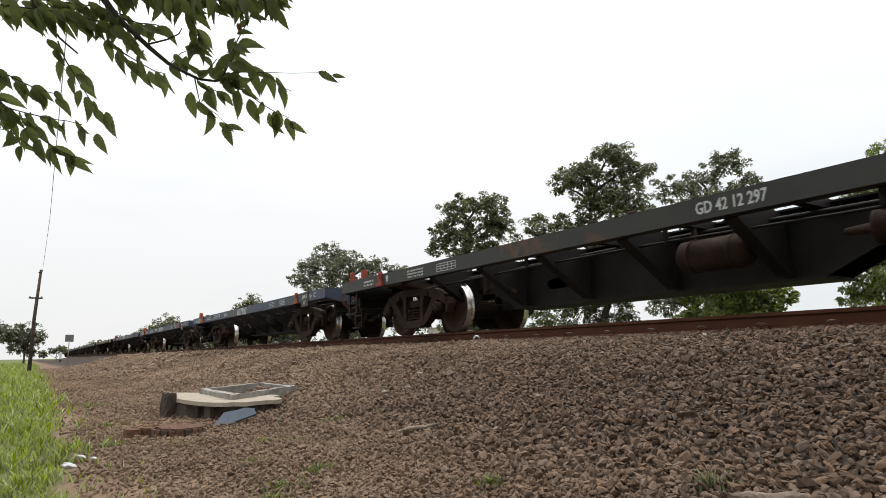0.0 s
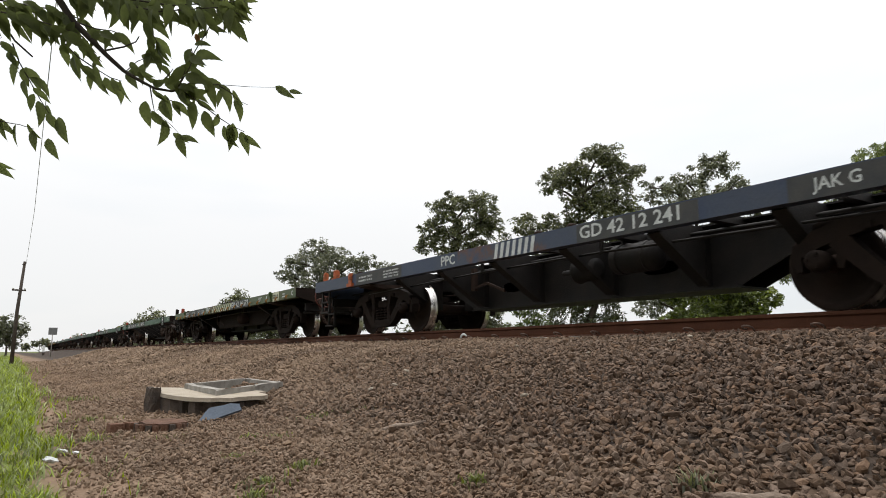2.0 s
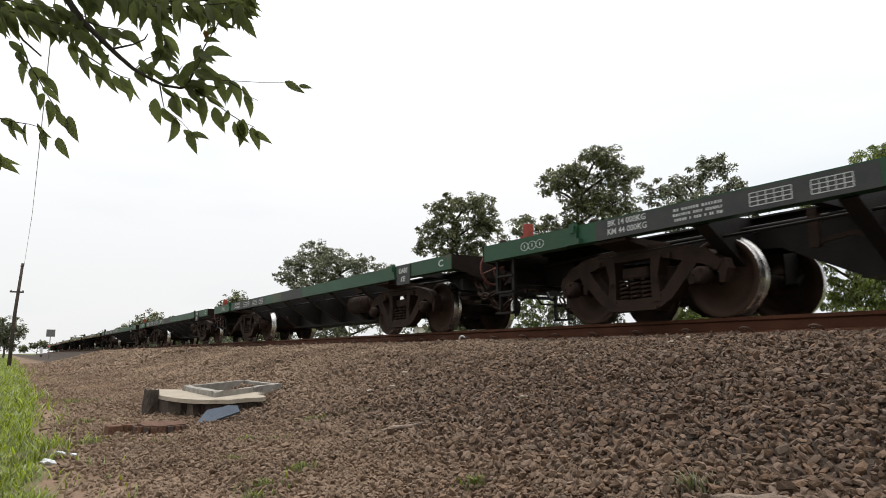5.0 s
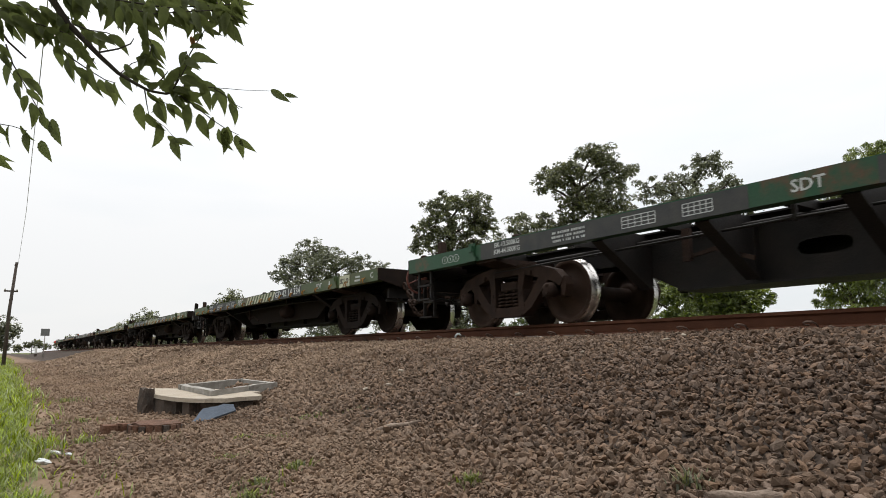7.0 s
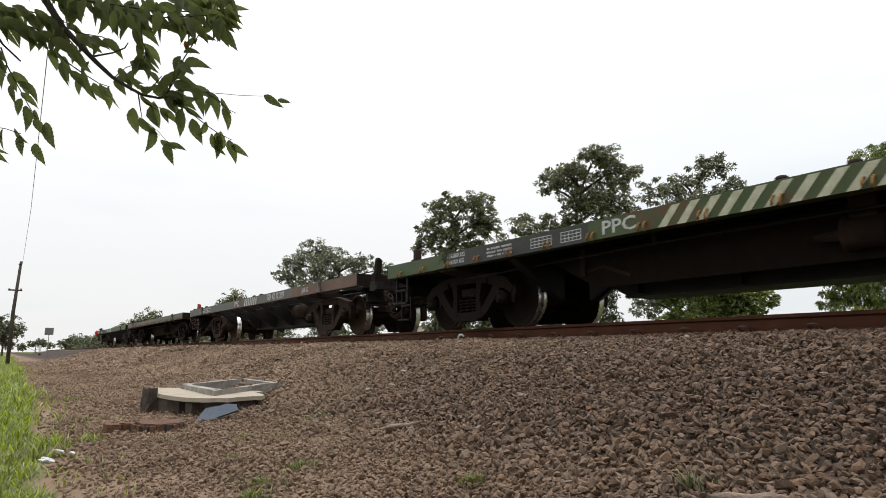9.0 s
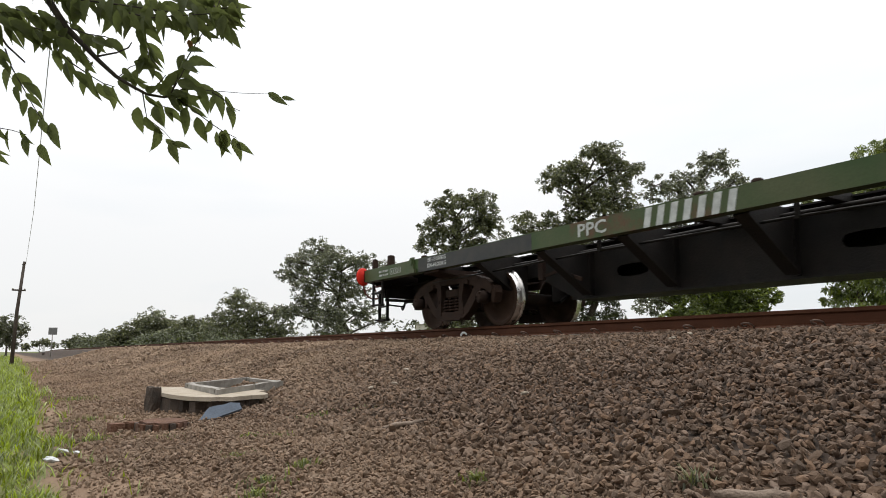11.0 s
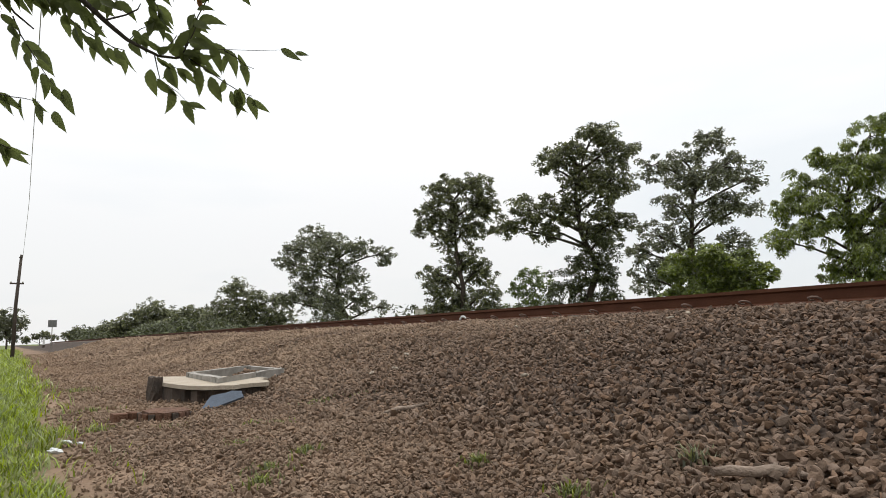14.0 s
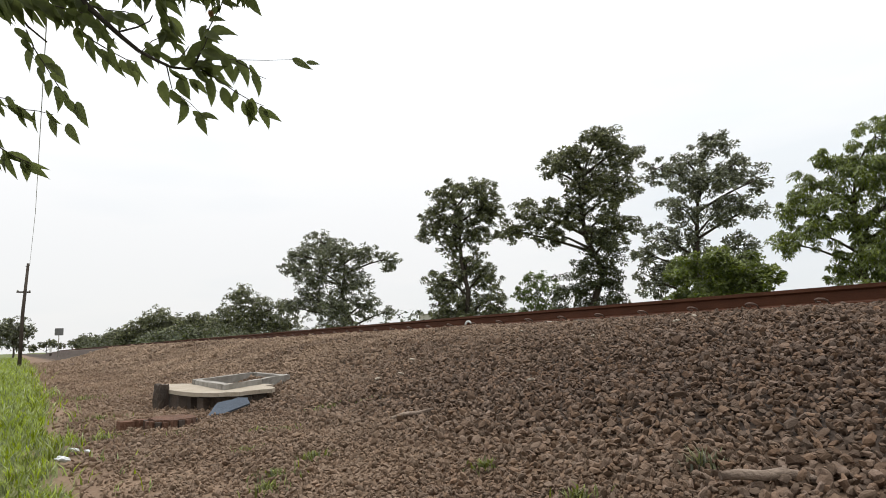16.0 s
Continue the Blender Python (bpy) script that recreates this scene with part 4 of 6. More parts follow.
TRAIN = [
    (11.45, 12.45, "black", "open", [("text", "GD 42 12 297", -2.32, -1.64), ("bars", "2", 4.9, 5.3), ("text", "I", 4.35, 4.42), ("bars", "3", 3.2, 3.7), ("table", "", 2.3, 2.8)], "sooty black bogie flat wagon with red stakes", M_RED),
    (24.80, 12.45, "blue", "open", [("text", "GD 42 11 174", 2.39, 3.12), ("text", "JAK-G", 1.46, 1.83), ("stripes", "8", -0.56, 0.4), ("sign", "JAKG 07", -5.31, -4.94)] + BLUE_COMMON, "dusty navy bogie flat wagon with cream stripes", M_ORANGE),
    (38.15, 12.45, "blue", "open", [("text", "GD 42 12 261", 1.96, 2.96), ("text", "JAK-G", 0.95, 1.29), ("stripes", "8", -0.62, 0.4), ("sign", "JAKG 01", -5.29, -4.93)] + BLUE_COMMON, "dusty navy bogie flat wagon with orange stakes", M_ORANGE),
    (51.45, 12.45, "blue", "open", [("stripes", "7", -0.29, 0.51), ("text", "GD 42 12 241", -2.32, -1.06), ("text", "JAK G", -3.85, -3.5), ("text", "PPC", 1.33, 1.67), ("bars", "2", 3.8, 4.3), ("bars", "3", 2.9, 3.4), ("panel", "", 2.8, 4.4), ("panel", "", -2.5, -1.0), ("panel", "", -4.05, -3.3)], "navy bogie flat wagon with white stripes and number", M_ORANGE),
    (64.90, 12.45, "olive", "decked", [("text", "GD 42 14 579", -2.74, -1.21)] + OLIVE_MARKS, "faded olive flat wagon with yellow lashing hooks", M_RED),
    (78.30, 12.45, "green", "open", GREEN_MARKS + open_marks("GD42 12 345", "SDT"), "green bogie flat wagon with charcoal number panels", M_RED),
    (91.60, 12.45, "green", "open", GREEN_MARKS + open_marks("GD42 12 346", "SDT"), "green bogie flat wagon with charcoal number panels", M_RED),
    (104.80, 12.45, "green", "open", GREEN_MARKS, "green bogie flat wagon with charcoal panels", M_RED),
    (118.00, 12.45, "green", "open", GREEN_MARKS, "green bogie flat wagon with charcoal panels", M_RED),
    (131.25, 12.45, "green", "open", GREEN_MARKS + [("text", "SDT", 0.95, 1.24)], "green bogie flat wagon with a red stake", M_RED),
    (145.87, 13.60, "green", "open", [("panel", "", 1.37, 5.01), ("panel", "", -0.69, 0.40), ("text", "GD42 08 03", -0.57, 0.27), ("text", "SDT", 0.76, 1.02), ("small", "BK-13.500KG\nKM-44.000KG", 4.17, 4.81), ("bars", "3", 3.2, 3.7), ("table", "", 2.3, 2.7), ("table", "", 1.7, 2.0), ("sign", "DARI KE", -5.65, -5.3), ("text", "C", -6.60, -6.48), ("ovals", "3", 5.5, 5.9)], "green bogie flat wagon with long charcoal panels", M_BOGIE),
    (159.20, 12.45, "olive", "decked", [("text", "GD 42 14 334", -2.74, -1.25)] + OLIVE_MARKS, "olive flat wagon with yellow hooks and cream stripes", M_BOGIE),
    (172.50, 12.45, "olive", "decked", [("text", "GD 42 14 573", -2.62, -1.12)] + OLIVE_MARKS, "olive flat wagon with cream slanting stripes", M_BOGIE),
    (186.05, 12.45, "olive", "decked", [("text", "GD 42 14 330", -2.84, -1.36)] + OLIVE_MARKS, "olive flat wagon with a charcoal number panel", M_BOGIE),
    (199.50, 12.45, "grey", "open", [("patch", "brown", -6.2, -3.12), ("text", "PPC", 0.75, 1.15), ("stripes", "7", -0.68, 0.35), ("text", "GD 42 12 239", -2.61, -1.49), ("text", "JAK-G", -4.0, -3.66), ("bars", "3", 3.6, 4.6)], "grey flat wagon with a rust-brown front half", M_RED),
    (213.00, 12.45, "grey", "decked", [], "weathered grey flat wagon with lashing hooks", M_BOGIE),
    (226.13, 12.45, "olive", "open", [("panel", "", 1.9, 4.45), ("small", "BK-13.500KG\nKM-44.000KG", 3.65, 4.25), ("bars", "2", 5.40, 5.70), ("ovals", "3", 4.98, 5.33), ("text", "PPC", 0.75, 1.15), ("stripes", "7", -0.68, 0.35)], "dark olive last wagon with a red tail disc", M_BOGIE),
]
WAGONS = [wagon(*row, last=(i == len(TRAIN) - 1)) for i, row in enumerate(TRAIN)]

# ---- trees and bushes ----
def leaf_cloud(rng, clumps, depth, per_m2, size, droop=0.3, slim=0.42):
    """Leaves in many small drooping tufts on the shells of uneven clumps, their faces mostly to the sky. clumps: (u, z, r) in the tree's own frame. Returns verts, faces."""
    vs, fs = [], []
    base = 0
    for u, z, r in clumps:
        n = int(1.35 * per_m2 * 4 * math.pi * r * r)
        k = max(16, int(16 + 34 * r * r))
        c = rng.normal(size=(k, 3))
        c /= np.linalg.norm(c, axis=1)[:, None]
        c *= r * rng.uniform(0.35, 1.10, (k, 1))
        c[:, 2] *= 0.82
        tuft = (0.10 + 0.15 * r) * rng.uniform(0.6, 1.25, k)
        own = rng.integers(0, k, n)
        d = rng.normal(size=(n, 3))
        d[:, 2] += 0.35
        d /= np.linalg.norm(d, axis=1)[:, None]
        pos = c[own] + d * np.array([1.0, 1.0, 0.72]) * (tuft[own] * rng.uniform(0.35, 1.0, n) ** 0.6)[:, None]
        pos += np.array([u, rng.uniform(-depth, depth), z])
        # leaf: a quad that points outwards from its tuft and hangs a little
        ax = d * np.array([1.0, 1.0, 0.4]) + rng.normal(size=(n, 3)) * 0.45
        ax[:, 2] -= droop
        ax /= np.linalg.norm(ax, axis=1)[:, None]
        nrm = d * 0.7 + rng.normal(size=(n, 3)) * 0.45
        nrm[:, 2] += 0.8
        sd = np.cross(ax, nrm)
        sd /= np.linalg.norm(sd, axis=1)[:, None] + 1e-6
        s = size * rng.uniform(0.65, 1.25, (n, 1))
        quad = np.stack([pos - ax * s, pos + sd * s * slim, pos + ax * s, pos - sd * s * slim], 1)
        vs.append(quad.reshape(-1, 3))
        fs.append((np.arange(n * 4).reshape(n, 4)) + base)
        base += n * 4
    return np.concatenate(vs), np.concatenate(fs)


def build_tree(name, x, y, clumps, material, per_m2, size, label, category="tree", trunk=0.16, depth=0.6, ivy=None, seed=1, limbs=True, droop=0.3, slim=0.42):
    rng = np.random.default_rng(seed)
    gz = ground_z(x, min(y, 400))
    az = math.degrees(math.atan2(x, y))
    t = empty(name, pose(x, y, gz, 0, 0, -az), label=label, category=category)
    cl = [(u, z - gz, r) for u, z, r in clumps]
    v, f = leaf_cloud(rng, cl, depth, per_m2, size, droop, slim)
    part("crown", bulk_mesh("crown", v, f, material), None, t)
    top = max(c[1] for c in cl)
    bm = bmesh.new()
    spine = [(0, 0, -0.1)]
    for k in range(1, 6):
        h = top * 0.92 * k / 5
        near = [c for c in cl if abs(c[1] - h) < 1.6] or cl
        mu = sum(c[0] for c in near) / len(near) * 0.45
        spine.append((mu + rng.uniform(-0.1, 0.1), rng.uniform(-0.1, 0.1), h))
    tube(bm, spine, [trunk * (1 - 0.16 * k) for k in range(6)], 9)
    part("trunk", bm, M_BARK, t)
    if limbs:
        for u, z, r in cl:
            h = max(0.3, z - 0.5 - abs(u) * 0.18)
            k = min(5, max(0, h / (top * 0.92) * 5))
            i = min(4, int(k))
            s0 = Vector(spine[i]).lerp(Vector(spine[i + 1]), k - i)
            e = Vector((u, rng.uniform(-0.3, 0.3), z + r * 0.2))
            mid = s0.lerp(e, 0.55) + Vector((0, 0, 0.12 * r))
            bm = bmesh.new()
            tube(bm, [s0, mid, e], [trunk * 0.36, trunk * 0.24, trunk * 0.08], 6)
            for q in range(4):
                w = e + Vector((rng.uniform(-1, 1), rng.uniform(-1, 1), rng.uniform(-0.6, 0.9))) * r * 0.6
                tube(bm, [mid.lerp(e, 0.3 + 0.2 * q), w], [trunk * 0.14, trunk * 0.04], 5)
            part("limb", bm, M_BARK, t)
    if ivy:
        v, f = leaf_cloud(rng, [(u, z - gz, r) for u, z, r in ivy], 0.25, per_m2 * 1.2, size * 0.8)
        part("creeper", bulk_mesh("creeper", v, f, L_IVY), None, t, "dark creeper over the trunk")
    return t


def build_trees():
    build_tree("tree", 21.7, 20.7, [(0.7, 9.4, 1.10), (1.7, 8.8, 1.05), (-0.7, 8.7, 1.10), (-1.4, 8.2, 0.74), (0.4, 7.8, 1.10), (1.5, 7.3, 0.92), (-0.4, 6.4, 0.66), (0.9, 5.9, 0.79), (-2.5, 6.1, 1.10), (-3.5, 5.5, 0.68), (-1.8, 5.3, 0.74), (-0.9, 5.8, 0.74), (1.6, 5.5, 0.68), (-0.3, 7.2, 0.8), (0.2, 5.2, 0.75), (-1.5, 6.5, 0.6), (1.0, 4.9, 0.7), (1.0, 6.7, 0.7)],
               L_DARK, 150, 0.085, "tall crooked tree with dusty dark leaves and creeper", trunk=0.20, ivy=[(0.6, 4.3, 1.05), (-0.1, 3.3, 1.10), (0.9, 3.0, 0.79), (-1.0, 2.5, 1.05), (0.4, 2.0, 1.05), (0.4, 1.0, 1.0), (-1.5, 1.4, 0.9), (-0.7, 1.0, 1.0), (1.0, 1.8, 0.8)], seed=11)
    build_tree("tree", 20.8, 29.4, [(0.8, 8.9, 1.14), (-0.8, 8.6, 1.07), (1.5, 7.9, 1.07), (-1.6, 7.6, 0.95), (-0.1, 7.2, 1.26), (-2.0, 6.6, 0.69), (0.9, 6.5, 0.95), (-0.8, 6.0, 0.82), (0.2, 4.7, 1.20), (-1.2, 3.7, 1.14), (1.1, 4.0, 1.01), (-0.6, 2.5, 1.42), (1.3, 2.5, 1.01), (0, 1.2, 1.2), (1.7, 1.5, 1.1), (-1.5, 1.4, 1.0)],
               L_DARK, 120, 0.10, "tall tree with dusty dark green leaves", trunk=0.20, seed=12)
    build_tree("tree", 21.4, 14.8, [(0.7, 7.6, 0.77), (-0.2, 6.9, 0.82), (1.6, 6.7, 0.82), (-1.3, 6.9, 0.64), (0.5, 6.1, 0.96), (2.1, 6.0, 0.50), (-0.6, 5.2, 0.82), (0.8, 4.9, 0.87), (1.8, 4.9, 0.64), (-1.5, 4.1, 0.82), (-2.1, 3.6, 0.55), (-0.4, 3.9, 0.82), (0.1, 2.8, 0.91), (-0.3, 1.6, 0.9), (-1.0, 3.0, 0.85), (1.4, 3.7, 0.75), (-1.8, 2.5, 0.8), (-0.3, 6.0, 0.7), (0.9, 2.2, 0.9)],
               L_GREY, 150, 0.075, "open-crowned tree with grey-green leaves", trunk=0.16, seed=13)
    build_tree("bush", 16.7, 11.1, [(-0.1, 2.5, 0.60), (0.6, 2.4, 0.67), (-0.9, 2.3, 0.56), (1.2, 2.0, 0.49), (0.0, 1.8, 0.70), (0.7, 1.6, 0.63), (-0.7, 1.4, 0.6), (0.3, 0.9, 0.8)],
               L_FEATHER, 420, 0.070, "rounded fresh green bush behind the track", "bush", trunk=0.05, depth=0.3, seed=14)
    build_tree("tree", 19.2, 8.6, [(0.9, 5.7, 0.63), (-0.1, 5.2, 0.63), (-0.8, 4.6, 0.70), (0.6, 4.6, 0.81), (1.3, 4.9, 0.83), (-1.2, 3.9, 0.59), (-0.2, 3.8, 0.81), (0.9, 3.6, 0.81), (-0.8, 3.2, 0.52), (0.3, 2.8, 0.77), (-0.1, 2.1, 0.63), (0.9, 2.4, 0.81), (0.5, 1.5, 0.74), (1.9, 4.2, 0.8), (2.2, 3.0, 0.9), (1.9, 1.8, 0.9), (2.7, 5.2, 0.9), (2.9, 3.9, 0.9), (2.7, 2.4, 0.9), (-1.5, 3.0, 0.5)],
               L_FEATHER, 400, 0.062, "feathery light green tree", trunk=0.12, seed=15, droop=0.8, slim=0.30)
    build_tree("tree", 23.5, 49.8, [(-2.7, 8.9, 1.54), (-4.5, 7.9, 1.25), (-1.2, 7.9, 1.74), (-5.3, 6.8, 0.77), (1.1, 8.0, 1.25), (3.2, 7.5, 1.06), (-3.1, 6.4, 1.83), (-0.2, 5.8, 1.93), (-3.5, 4.0, 1.83), (-1.2, 3.4, 1.83), (1.2, 3.6, 1.35), (3.1, 3.1, 0.67), (-5.1, 3.6, 0.87), (-1.5, 1.5, 1.8)],
               L_GREY, 60, 0.13, "wide spreading tree with grey-green leaves", trunk=0.26, depth=1.2, seed=16)
    build_tree("tree", 21.4, 71.9, [(-0.8, 6.0, 1.71), (1.1, 4.7, 1.71), (-1.9, 4.1, 1.71), (0.5, 3.0, 1.84), (2.6, 3.3, 1.5), (3.8, 4.9, 1.1), (0, 1.4, 1.9), (4.4, 2.6, 1.5), (-3.2, 2.4, 1.6), (3.0, 1.4, 1.6)],
               L_DARK, 45, 0.16, "broad dark green tree behind the line", trunk=0.2, depth=1.2, seed=17)
    build_tree("tree", 19.3, 113.4, [(-0.4, 5.4, 2.42), (2.3, 4.5, 2.22), (-2.8, 4.1, 2.02), (0.1, 3.1, 2.22), (-2, 1.5, 2), (2, 1.5, 2), (4.8, 3.6, 2.2), (-4.6, 3.0, 1.9), (5, 1.5, 2), (-6.5, 2.4, 1.6)],
               L_DARK, 22, 0.24, "low dark tree far along the line", trunk=0.2, depth=1.5, seed=18)
    build_tree("tree", 20.8, 92.7, [(-0.6, 4.1, 1.7), (1.3, 3.9, 1.7), (0.1, 2.2, 1.8), (3.2, 3.2, 1.7), (-2.6, 3.0, 1.7), (5.2, 3.4, 1.7), (4.2, 1.6, 1.6)],
               L_DARK, 30, 0.20, "low thicket tree behind the line", trunk=0.14, depth=1.2, seed=19)
    build_tree("tree", 15.4, 139.2, [(0.0, 3.7, 1.47), (2.1, 3.2, 1.35), (1, 1.8, 1.6), (-1.5, 1.5, 1.4)], L_DARK, 20, 0.26, "small dark tree far along the line", trunk=0.14, seed=20)
    build_tree("tree", 12.5, 169.5, [(0.3, 3.1, 1.64), (-1.7, 2.5, 1.34), (2.2, 2.7, 1.34), (0, 1.4, 1.7)], L_DARK, 18, 0.30, "small dark tree by the distant track", trunk=0.14, seed=21)
    build_tree("bush", 21.8, 24.8, [(0.0, 3.4, 0.69), (0.7, 3.0, 0.69), (-0.6, 2.7, 0.58), (0.0, 2.3, 0.69), (0.8, 1.8, 0.7), (-0.7, 1.6, 0.7), (0.1, 1.2, 0.9), (1.3, 1.4, 0.7)], L_FRESH, 120, 0.08, "thin pale green shrub between the tall trees", "bush", trunk=0.06, depth=0.4, seed=22)
    build_tree("tree", -0.3, 70.0, [(0.1, 2.9, 1.23), (1.0, 2.4, 0.74), (-0.3, 2.0, 1.23), (0.5, 1.4, 0.74), (-1.2, 2.7, 1.35), (-2.4, 3.0, 1.4)], L_GREY, 40, 0.16, "small roadside tree beyond the pole", trunk=0.10, seed=23)
    build_tree("tree", 5.2, 159.9, [(-0.7, 2.3, 0.98), (0.8, 2.5, 1.12), (2.4, 1.9, 0.84), (-2.4, 1.6, 1.0)], L_DARK, 24, 0.26, "far hedge tree at the end of the verge", trunk=0.10, seed=24)


    # the tree that the overhanging branch grows from, behind the camera
    # unseen itself; its crown is placed to shade the wagons' near sides and ballast
    build_tree("tree", -2.2, -1.6, [(-0.5, 5.2, 1.9), (1.8, 5.0, 1.8), (-2.6, 5.0, 1.8), (0.3, 6.6, 1.9), (2.9, 5.8, 1.5), (-3.4, 6.2, 1.5), (3.6, 4.4, 1.3), (-1.2, 3.9, 1.3), (1.4, 3.7, 1.1)], L_DARK, 22, 0.15, "large leafy tree whose branch hangs over the verge", trunk=0.24, depth=2.6, seed=25)


def build_undergrowth():
    """Low scrub along the far side of the line."""
    rng = np.random.default_rng(31)
    clumps = []
    for _ in range(150):
        y = 22 + 150 * rng.uniform() ** 1.2
        x = track_x(y) + rng.uniform(9, 15) * (1 if y < 110 else 0.6)
        r = rng.uniform(0.5, 1.2) * (1 + y / 260) * (1.5 if y > 60 else 1.0)
        clumps.append((x, y, r * 0.55 + rng.uniform(0, 0.5), r))
    vs, fs, base = [], [], 0
    for x, y, z, r in clumps:
        v, f = leaf_cloud(rng, [(0, z, r)], 0.1, 16 if y < 70 else 9, 0.13 if y < 70 else 0.24)
        vs.append(v + np.array([x, y, ground_z(x, y)]))
        fs.append(f + base)
        base += len(v)
    tagged(new("undergrowth", bulk_mesh("undergrowth", np.concatenate(vs), np.concatenate(fs), L_IVY)), "low dark green scrub along the far side of the line", "scrub", kind="stuff")


build_trees()
build_undergrowth()

# ---- loose ballast ----
def ico(level):
    """A ball of triangles; level 0 is an octahedron."""
    if level == 0:
        return (np.array([(1, 0, 0), (-1, 0, 0), (0, 1, 0), (0, -1, 0), (0, 0, 1), (0, 0, -1)], dtype=float) * 1.15,
                np.array([(0, 2, 4), (2, 1, 4), (1, 3, 4), (3, 0, 4), (2, 0, 5), (1, 2, 5), (3, 1, 5), (0, 3, 5)]))
    bm = bmesh.new()
    bmesh.ops.create_icosphere(bm, subdivisions=level, radius=1.0)
    v = np.array([p.co[:] for p in bm.verts])
    f = np.array([[q.index for q in p.verts] for p in bm.faces])
    bm.free()
    return v, f


def stone_shapes(rng, level, count):
    """Angular crushed-stone shapes: spheres cut by random planes."""
    v0, f = ico(level)
    out = []
    for _ in range(count):
        v = v0.copy()
        for _ in range(8):
            n = rng.normal(size=3)
            n /= np.linalg.norm(n)
            d = rng.uniform(0.32, 0.75)
            over = np.maximum(0, v @ n - d)
            v -= over[:, None] * n
        v *= np.array([1.25, rng.uniform(0.7, 1.05), rng.uniform(0.50, 0.80)])
        v += rng.normal(size=v.shape) * 0.02
        out.append(v)
    return np.array(out), f


def cover(u, y):
    """How much of the ground the loose stones cover."""
    base = np.clip((u - 1.55) / 0.9, 0, 1)
    front = np.clip((u - 0.15) / 0.5, 0, 1) * np.clip((5.6 - y) / 1.6, 0, 1) * 1.0
    trickle = np.clip((u - 0.25) / 0.4, 0, 1) * 0.62
    return np.maximum(np.maximum(base, front), trickle)


def spread_stones(rng, shapes, faces, x0, x1, y0, y1, step, size, keep=None):
    nx, ny = int((x1 - x0) / step), int((y1 - y0) / step)
    gx, gy = np.meshgrid(np.arange(nx), np.arange(ny))
    px = x0 + (gx.ravel() + rng.uniform(-0.5, 1.5, nx * ny)) * step
    py = y0 + (gy.ravel() + rng.uniform(-0.5, 1.5, nx * ny)) * step
    patch = np.array([noise.noise(Vector((a * 1.3, b * 1.1, 2.0))) for a, b in zip(px, py)]) * 0.35
    ok = rng.uniform(size=len(px)) < cover(px, py) + patch * (px < 2.4)
    if keep is not None:
        ok &= keep(px, py)
    px, py = px[ok], py[ok]
    n = len(px)
    pz = np.array([ground_z(a, b) + (0.030 * noise.noise(Vector((a * 0.9, b * 0.7, 0.3))) + 0.018 * noise.noise(Vector((a * 2.7, b * 2.3, 4))) if a < 5.2 else 0) for a, b in zip(px, py)])
    s = size * np.exp(rng.normal(size=n) * 0.22)
    s *= np.where(px < 1.7, 0.72, 1.0)
    pz += s * rng.uniform(0.1, 1.35, n) * np.where(px > 4.7, 0.55, 1.0)
    q = rng.normal(size=(n, 4))
    q[:, 1:3] *= 0.6
    q /= np.linalg.norm(q, axis=1)[:, None]
    w, x, y, z = q.T
    rot = np.stack([1 - 2 * (y * y + z * z), 2 * (x * y - z * w), 2 * (x * z + y * w), 2 * (x * y + z * w), 1 - 2 * (x * x + z * z), 2 * (y * z - x * w), 2 * (x * z - y * w), 2 * (y * z + x * w), 1 - 2 * (x * x + y * y)], 1).reshape(n, 3, 3)
    sh = shapes[rng.integers(0, len(shapes), n)] * s[:, None, None]
    v = np.einsum("nij,nkj->nki", rot, sh) + np.stack([px, py, pz], 1)[:, None, :]
    k = shapes.shape[1]
    f = (faces[None] + (np.arange(n) * k)[:, None, None]).reshape(-1, 3)
    return v.reshape(-1, 3), f


def build_ballast():
    rng = np.random.default_rng(5)
    fine, ff = stone_shapes(rng, 2, 24)
    plain, pf = stone_shapes(rng, 1, 30)
    rough, rf = stone_shapes(rng, 0, 30)
    wedge = lambda x, y: y > 0.36 * x - 0.35
    close = lambda x, y: (np.hypot(x, y) < 2.3) & wedge(x, y)
    rest = lambda x, y: wedge(x, y) & ~close(x, y)
    aside = lambda x, y: ~wedge(x, y)
    vs, fs, base = [], [], 0
    grit = lambda x, y: (x < 2.0 + 0.1 * y) & (y > 0.9)
    for v, f in (spread_stones(rng, rough, rf, 0.15, 2.6, 1.2, 12.0, 0.026, 0.0085, grit),
                 spread_stones(rng, plain, pf, 0.25, 1.8, 0.9, 6.5, 0.025, 0.0165),
                 spread_stones(rng, fine, ff, 0.2, 2.8, -0.2, 2.8, 0.0218, 0.0163, close),
                 spread_stones(rng, plain, pf, 0.2, 5.52, -0.2, 6.0, 0.0250, 0.0190, rest),
                 spread_stones(rng, plain, pf, 0.2, 5.52, 6.0, 8.5, 0.029, 0.0225),
                 spread_stones(rng, rough, rf, 0.2, 5.52, 8.5, 10.0, 0.029, 0.024),
                 spread_stones(rng, rough, rf, 0.2, 5.52, -3.0, 1.7, 0.055, 0.038, aside),
                 spread_stones(rng, rough, rf, 0.2, 5.52, 10.0, 19.0, 0.036, 0.026),
                 spread_stones(rng, rough, rf, 0.2, 5.52, 19.0, 42.0, 0.068, 0.050)):
        vs.append(v)
        fs.append(f + base)
        base += len(v)
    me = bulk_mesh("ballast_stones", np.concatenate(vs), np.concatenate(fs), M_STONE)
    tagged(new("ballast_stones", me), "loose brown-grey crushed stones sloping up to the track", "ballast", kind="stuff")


build_ballast()


